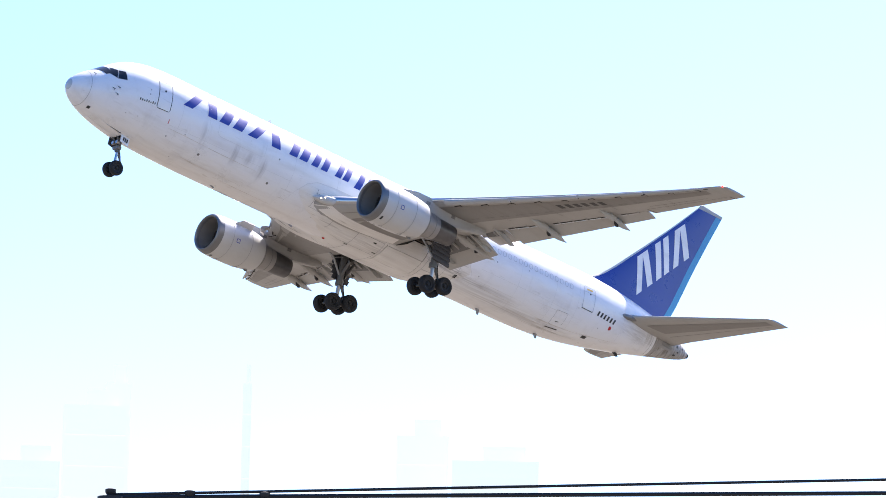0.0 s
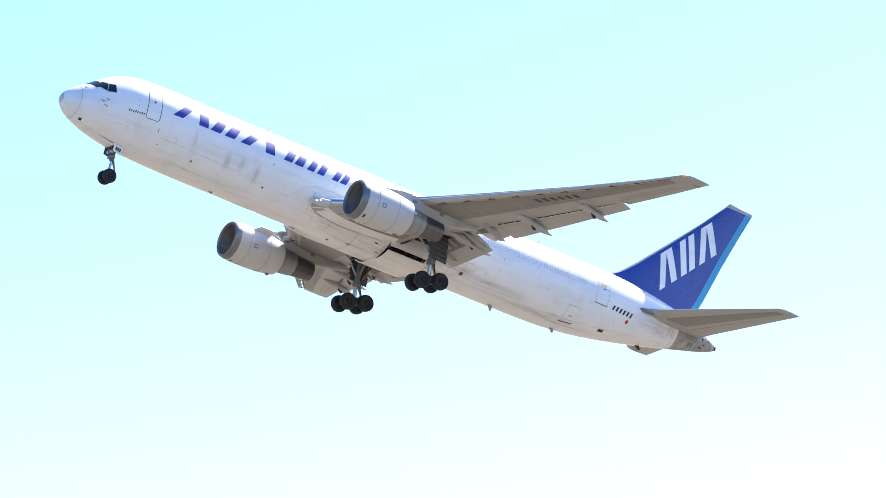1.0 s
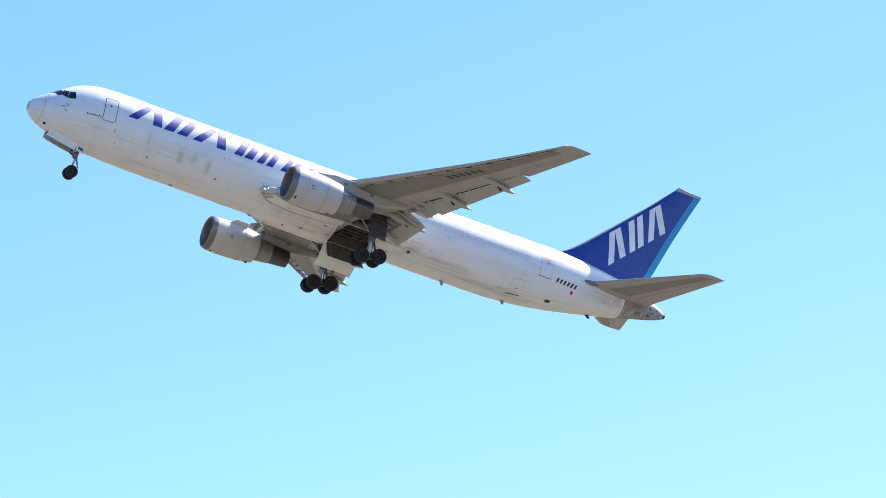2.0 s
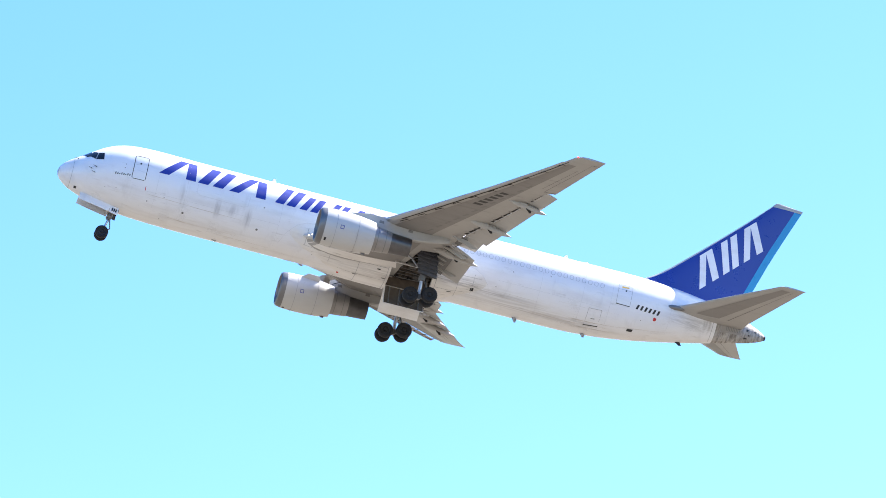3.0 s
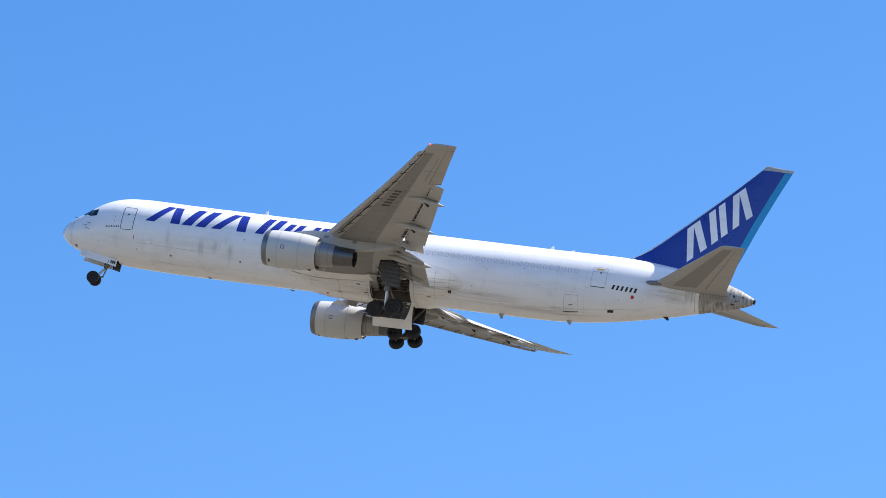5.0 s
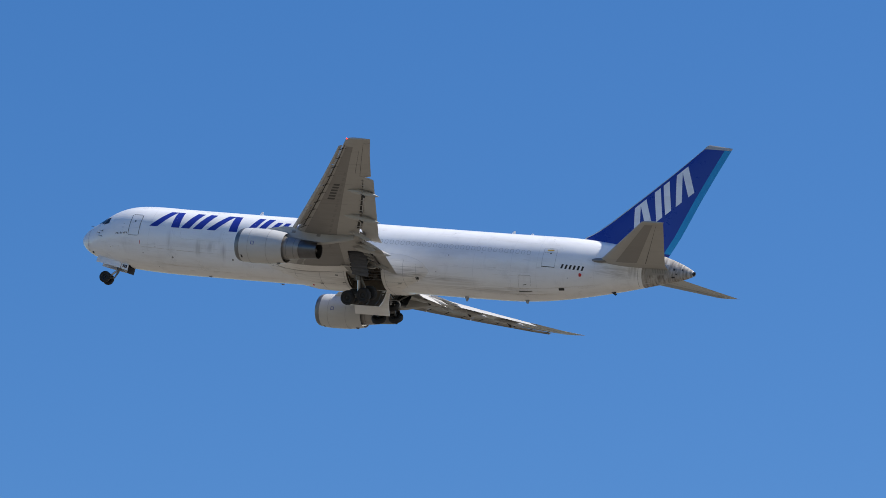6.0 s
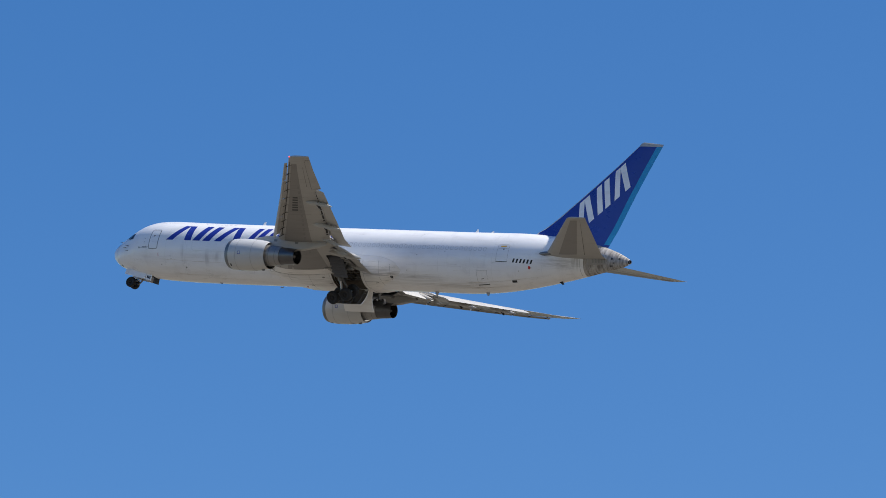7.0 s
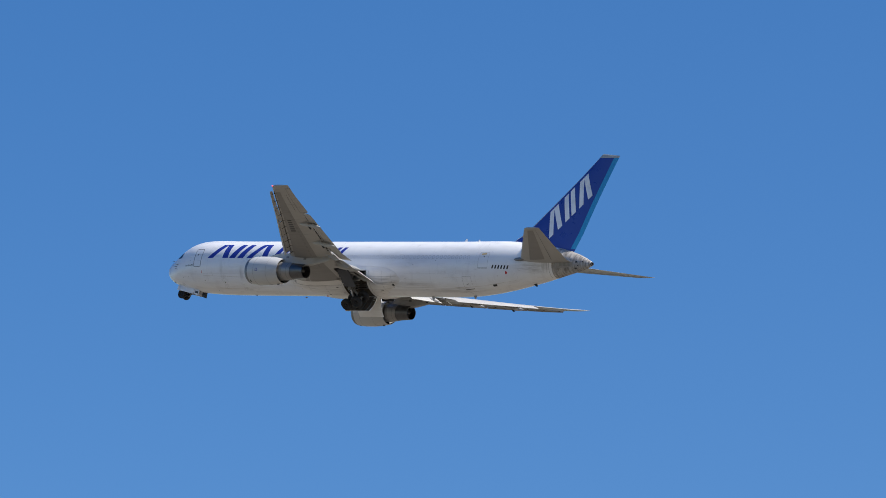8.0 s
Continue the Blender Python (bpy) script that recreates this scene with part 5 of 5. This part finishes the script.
def nose_gear():
    bm = bmesh.new()
    rod(bm, (0, 0, 0.1), (0, 0, -1.35), 0.13, 14)
    rod(bm, (-0.02, 0, -1.0), (-0.02, 0, -1.3), 0.17, 14)
    rod(bm, (0, -0.45, 0.0), (0, 0.45, 0.0), 0.1, 12)
    g = part("nose_gear", bm, GEARPAINT, jet, "grey nose landing-gear leg with twin wheels")
    bm = bmesh.new()
    rod(bm, (0, 0, -1.3), (0, 0, -2.4), 0.085, 14)
    part("oleo", bm, METAL, g, "bright sliding oleo strut")
    bm = bmesh.new()
    rod(bm, (0, -0.4, -2.45), (0, 0.4, -2.45), 0.07, 12)
    part("axle", bm, GEARPAINT, g)
    for y in (-0.33, 0.33):
        wheel(g, (0, y, -2.45), 0.48, 0.34)
    for y in (-0.2, 0.2):
        bm = bmesh.new()
        rod(bm, (0, y * 0.5, -0.95), (-0.75, y * 1.4, -0.1), 0.06, 8)
        part("brace", bm, GEARPAINT, g)
        bm = bmesh.new()
        turned(bm, [(-0.16, 0.05), (-0.16, 0.11), (-0.08, 0.13), (0.06, 0.08)], (-0.24, y, -0.8), "x", 14, True)
        part("taxi_lamp", bm, METAL, g)
    for a, b in (((0.12, 0, -1.3), (0.4, 0, -1.85)), ((0.4, 0, -1.85), (0.1, 0, -2.35))):
        bm = bmesh.new()
        slab(bm, [Vector(a) + Vector((0, -0.12, 0)), Vector(a) + Vector((0, 0.12, 0)), Vector(b) + Vector((0, 0.05, 0)), Vector(b) + Vector((0, -0.05, 0))], 0.06)
        part("torque_link", bm, GEARPAINT, g)
    bm = bmesh.new()
    box(bm, (-0.1, 0, -1.1), (0.3, 0.56, 0.2), 0.03)
    part("steering_box", bm, DARKGREY, g)
    g.location = NOSE_PIVOT
    return g


NOSE_HINGE = (1.95, 0.56, -1.95)
NOSE_SLOPE = 10.0


def nose_door(s):
    """A long forward nose-gear door hinged along its outer edge, modelled shut in the frame of its hinge."""
    bm = bmesh.new()
    hinge = pose(NOSE_HINGE[0], s * NOSE_HINGE[1], NOSE_HINGE[2], 0, NOSE_SLOPE, 0).inverted()
    rings = []
    for k in range(7):
        x = 1.97 + 2.33 * k / 6
        half = hull(x)[2]
        angles = [math.degrees(math.asin(min(0.99, y / half))) for y in (0.56, 0.42, 0.28, 0.14, 0.01)]
        outer = [hinge @ hull_round(x, -s * a, 0.012) for a in angles]
        inner = [hinge @ hull_round(x, -s * a, -0.035) for a in angles[::-1]]
        rings.append(outer + inner)
    skin(bm, rings)
    return part("nose_gear_door", bm, WHITE, jet, "white forward nose-gear door")


def wheel_well_door(s):
    """A curved belly door beside the keel, modelled shut about its hinge."""
    bm = bmesh.new()
    hinge = Vector((25.2, s * 0.28, -2.98))
    rings = []
    for k in range(7):
        x = 25.22 + 3.04 * k / 6
        outer = [belly_round(x, -s * a, 0.012)[0] - hinge for a in (5, 11, 17, 23, 29, 34, 39, 44)]
        inner = [belly_round(x, -s * a, -0.05)[0] - hinge for a in (44, 39, 34, 29, 23, 17, 11, 5)]
        rings.append(outer + inner)
    skin(bm, rings)
    d = part("wheel_well_door", bm, BELLY, jet, "cream curved main wheel-well door")
    bm = bmesh.new()
    skin(bm, [[belly_round(25.26 + 2.96 * k / 6, -s * a, -0.056)[0] - hinge for a in (5.5, 11, 17, 23, 29, 34, 39, 43.5)] for k in range(7)], False)
    part("door_lining", bm, WELL, d, "dark soiled inner face of the door")
    for k in range(4):
        bm = bmesh.new()
        x = 25.6 + 0.75 * k
        skin(bm, [[belly_round(x + e, -s * a, o)[0] - hinge for e, o in ((-0.04, -0.05), (-0.04, -0.12), (0.04, -0.12), (0.04, -0.05))] for a in (8, 18, 28, 36, 42)])
        part("door_rib", bm, GEARPAINT, d)
    return d


SIDE_HINGE = {s: belly_round(26.7, -s * 64)[0] for s in (-1, 1)}


def well_side_door(s):
    """The upper belly door over a main well, hinged along its top edge, modelled shut about that hinge."""
    bm = bmesh.new()
    hinge = SIDE_HINGE[s]
    angles = (44.6, 49, 54, 59, 64)
    skin(bm, [[belly_round(25.22 + 3.04 * k / 6, -s * a, 0.012)[0] - hinge for a in angles] + [belly_round(25.22 + 3.04 * k / 6, -s * a, -0.04)[0] - hinge for a in angles[::-1]] for k in range(7)])
    d = part("well_side_door", bm, BELLY, jet, "cream upper door of the main wheel well")
    bm = bmesh.new()
    skin(bm, [[belly_round(25.26 + 2.96 * k / 6, -s * a, -0.046)[0] - hinge for a in angles] for k in range(7)], False)
    part("door_lining", bm, WELL, d, "dark soiled inner face of the door")
    return d


def small_nose_door(s):
    bm = bmesh.new()
    slab(bm, [(4.3, s * 0.6, -2.3), (4.95, s * 0.6, -2.45), (4.92, s * 0.62, -3.08), (4.28, s * 0.62, -2.93)], 0.04)
    d = part("rear_nose_door", bm, WHITE if s < 0 else GEARDOOR, jet, "small white rear nose-gear door" if s < 0 else "dark inner face of the rear nose-gear door")
    if s < 0:
        for k in range(3):
            bm = bmesh.new()
            x = 4.46 + 0.14 * k
            slab(bm, [(x, -0.645, -2.58 - 0.03 * k), (x + 0.1, -0.645, -2.6 - 0.03 * k), (x + 0.07, -0.655, -2.84 - 0.03 * k), (x - 0.03, -0.655, -2.82 - 0.03 * k)], 0.006)
            part("marking_bar", bm, INK, d)
    return d


gears = {s: main_gear(s) for s in (-1, 1)}
nose = nose_gear()
nose_doors = {s: nose_door(s) for s in (-1, 1)}
well_doors = {s: wheel_well_door(s) for s in (-1, 1)}
side_doors = {s: well_side_door(s) for s in (-1, 1)}
for s in (-1, 1):
    small_nose_door(s)


# ---- motion of the jet and its gear ----
FLIGHT = [
    (0, 178.96, 238.22, 69.33),
    (0.5, 153.64, 238.37, 74.76),
    (1, 151.63, 276.72, 79.45),
    (1.2, 149.05, 293.70, 84.31),
    (2.3, 97.56, 340.86, 109.34),
    (2.5, 82.56, 340.96, 110.21),
    (3, 44.86, 342.33, 115.70),
    (3.5, 8.71, 343.13, 119.12),
    (4, -27.29, 344.24, 123.17),
    (4.5, -63.05, 344.59, 127.38),
    (4.7, -76.65, 344.61, 130.25),
    (5.8, -156.75, 342.81, 145.87),
    (6, -170.64, 343.34, 148.59),
    (6.5, -204.76, 345.93, 153.83),
    (7, -242.23, 348.39, 156.91),
    (7.5, -280.74, 348.96, 160.08),
    (8, -317.58, 352.11, 163.14),
]


RETRACT = {  # seconds and degrees by which each main leg has swung inward
    -1: ((0, 0), (3.2, 0), (3.7, 4), (4.5, 13), (6.0, 27), (7.0, 34), (8.0, 42)),
    1: ((0, 0), (3.2, 0), (3.7, 4), (4.5, 13), (6.0, 40), (7.0, 60), (8.0, 74))}


def motions():
    walk(jet, [(t, pose(x, y, z, 0, 12, 0)) for t, x, y, z in FLIGHT])
    for s in (-1, 1):
        p = (MAIN_PIVOT[0], s * MAIN_PIVOT[1] + (0.2 if s > 0 else 0), MAIN_PIVOT[2])
        walk(gears[s], [(t, pose(*p, -s * a, 0, 0)) for t, a in RETRACT[s]])
        walk(nose_doors[s], [(t, pose(NOSE_HINGE[0], s * NOSE_HINGE[1], NOSE_HINGE[2], s * a, NOSE_SLOPE, 0)) for t, a in ((0, 0), (1.3, 0), (1.8, 42), (2.3, 84), (8.0, 84))])
        walk(well_doors[s], [(t, pose(25.2, s * 0.28, -2.98, -s * a, 0, 0)) for t, a in ((0, 0), (0.75, 0), (1.0, 11), (1.2, 27), (1.75, 63), (2.3, 84), (8.0, 84))])
        walk(side_doors[s], [(t, pose(*SIDE_HINGE[s], s * a, 0, 0)) for t, a in ((0, 0), (0.8, 0), (1.0, 14), (1.2, 30), (1.75, 58), (2.3, 78), (8.0, 78))])
    walk(nose, [(t, pose(*NOSE_PIVOT, 0, a, 0)) for t, a in ((0, 3.6), (1.2, 3.6), (2.3, 9), (3.5, 20), (4.5, 33), (6.0, 50), (6.5, 57), (7.0, 64), (8.0, 72))])


motions()
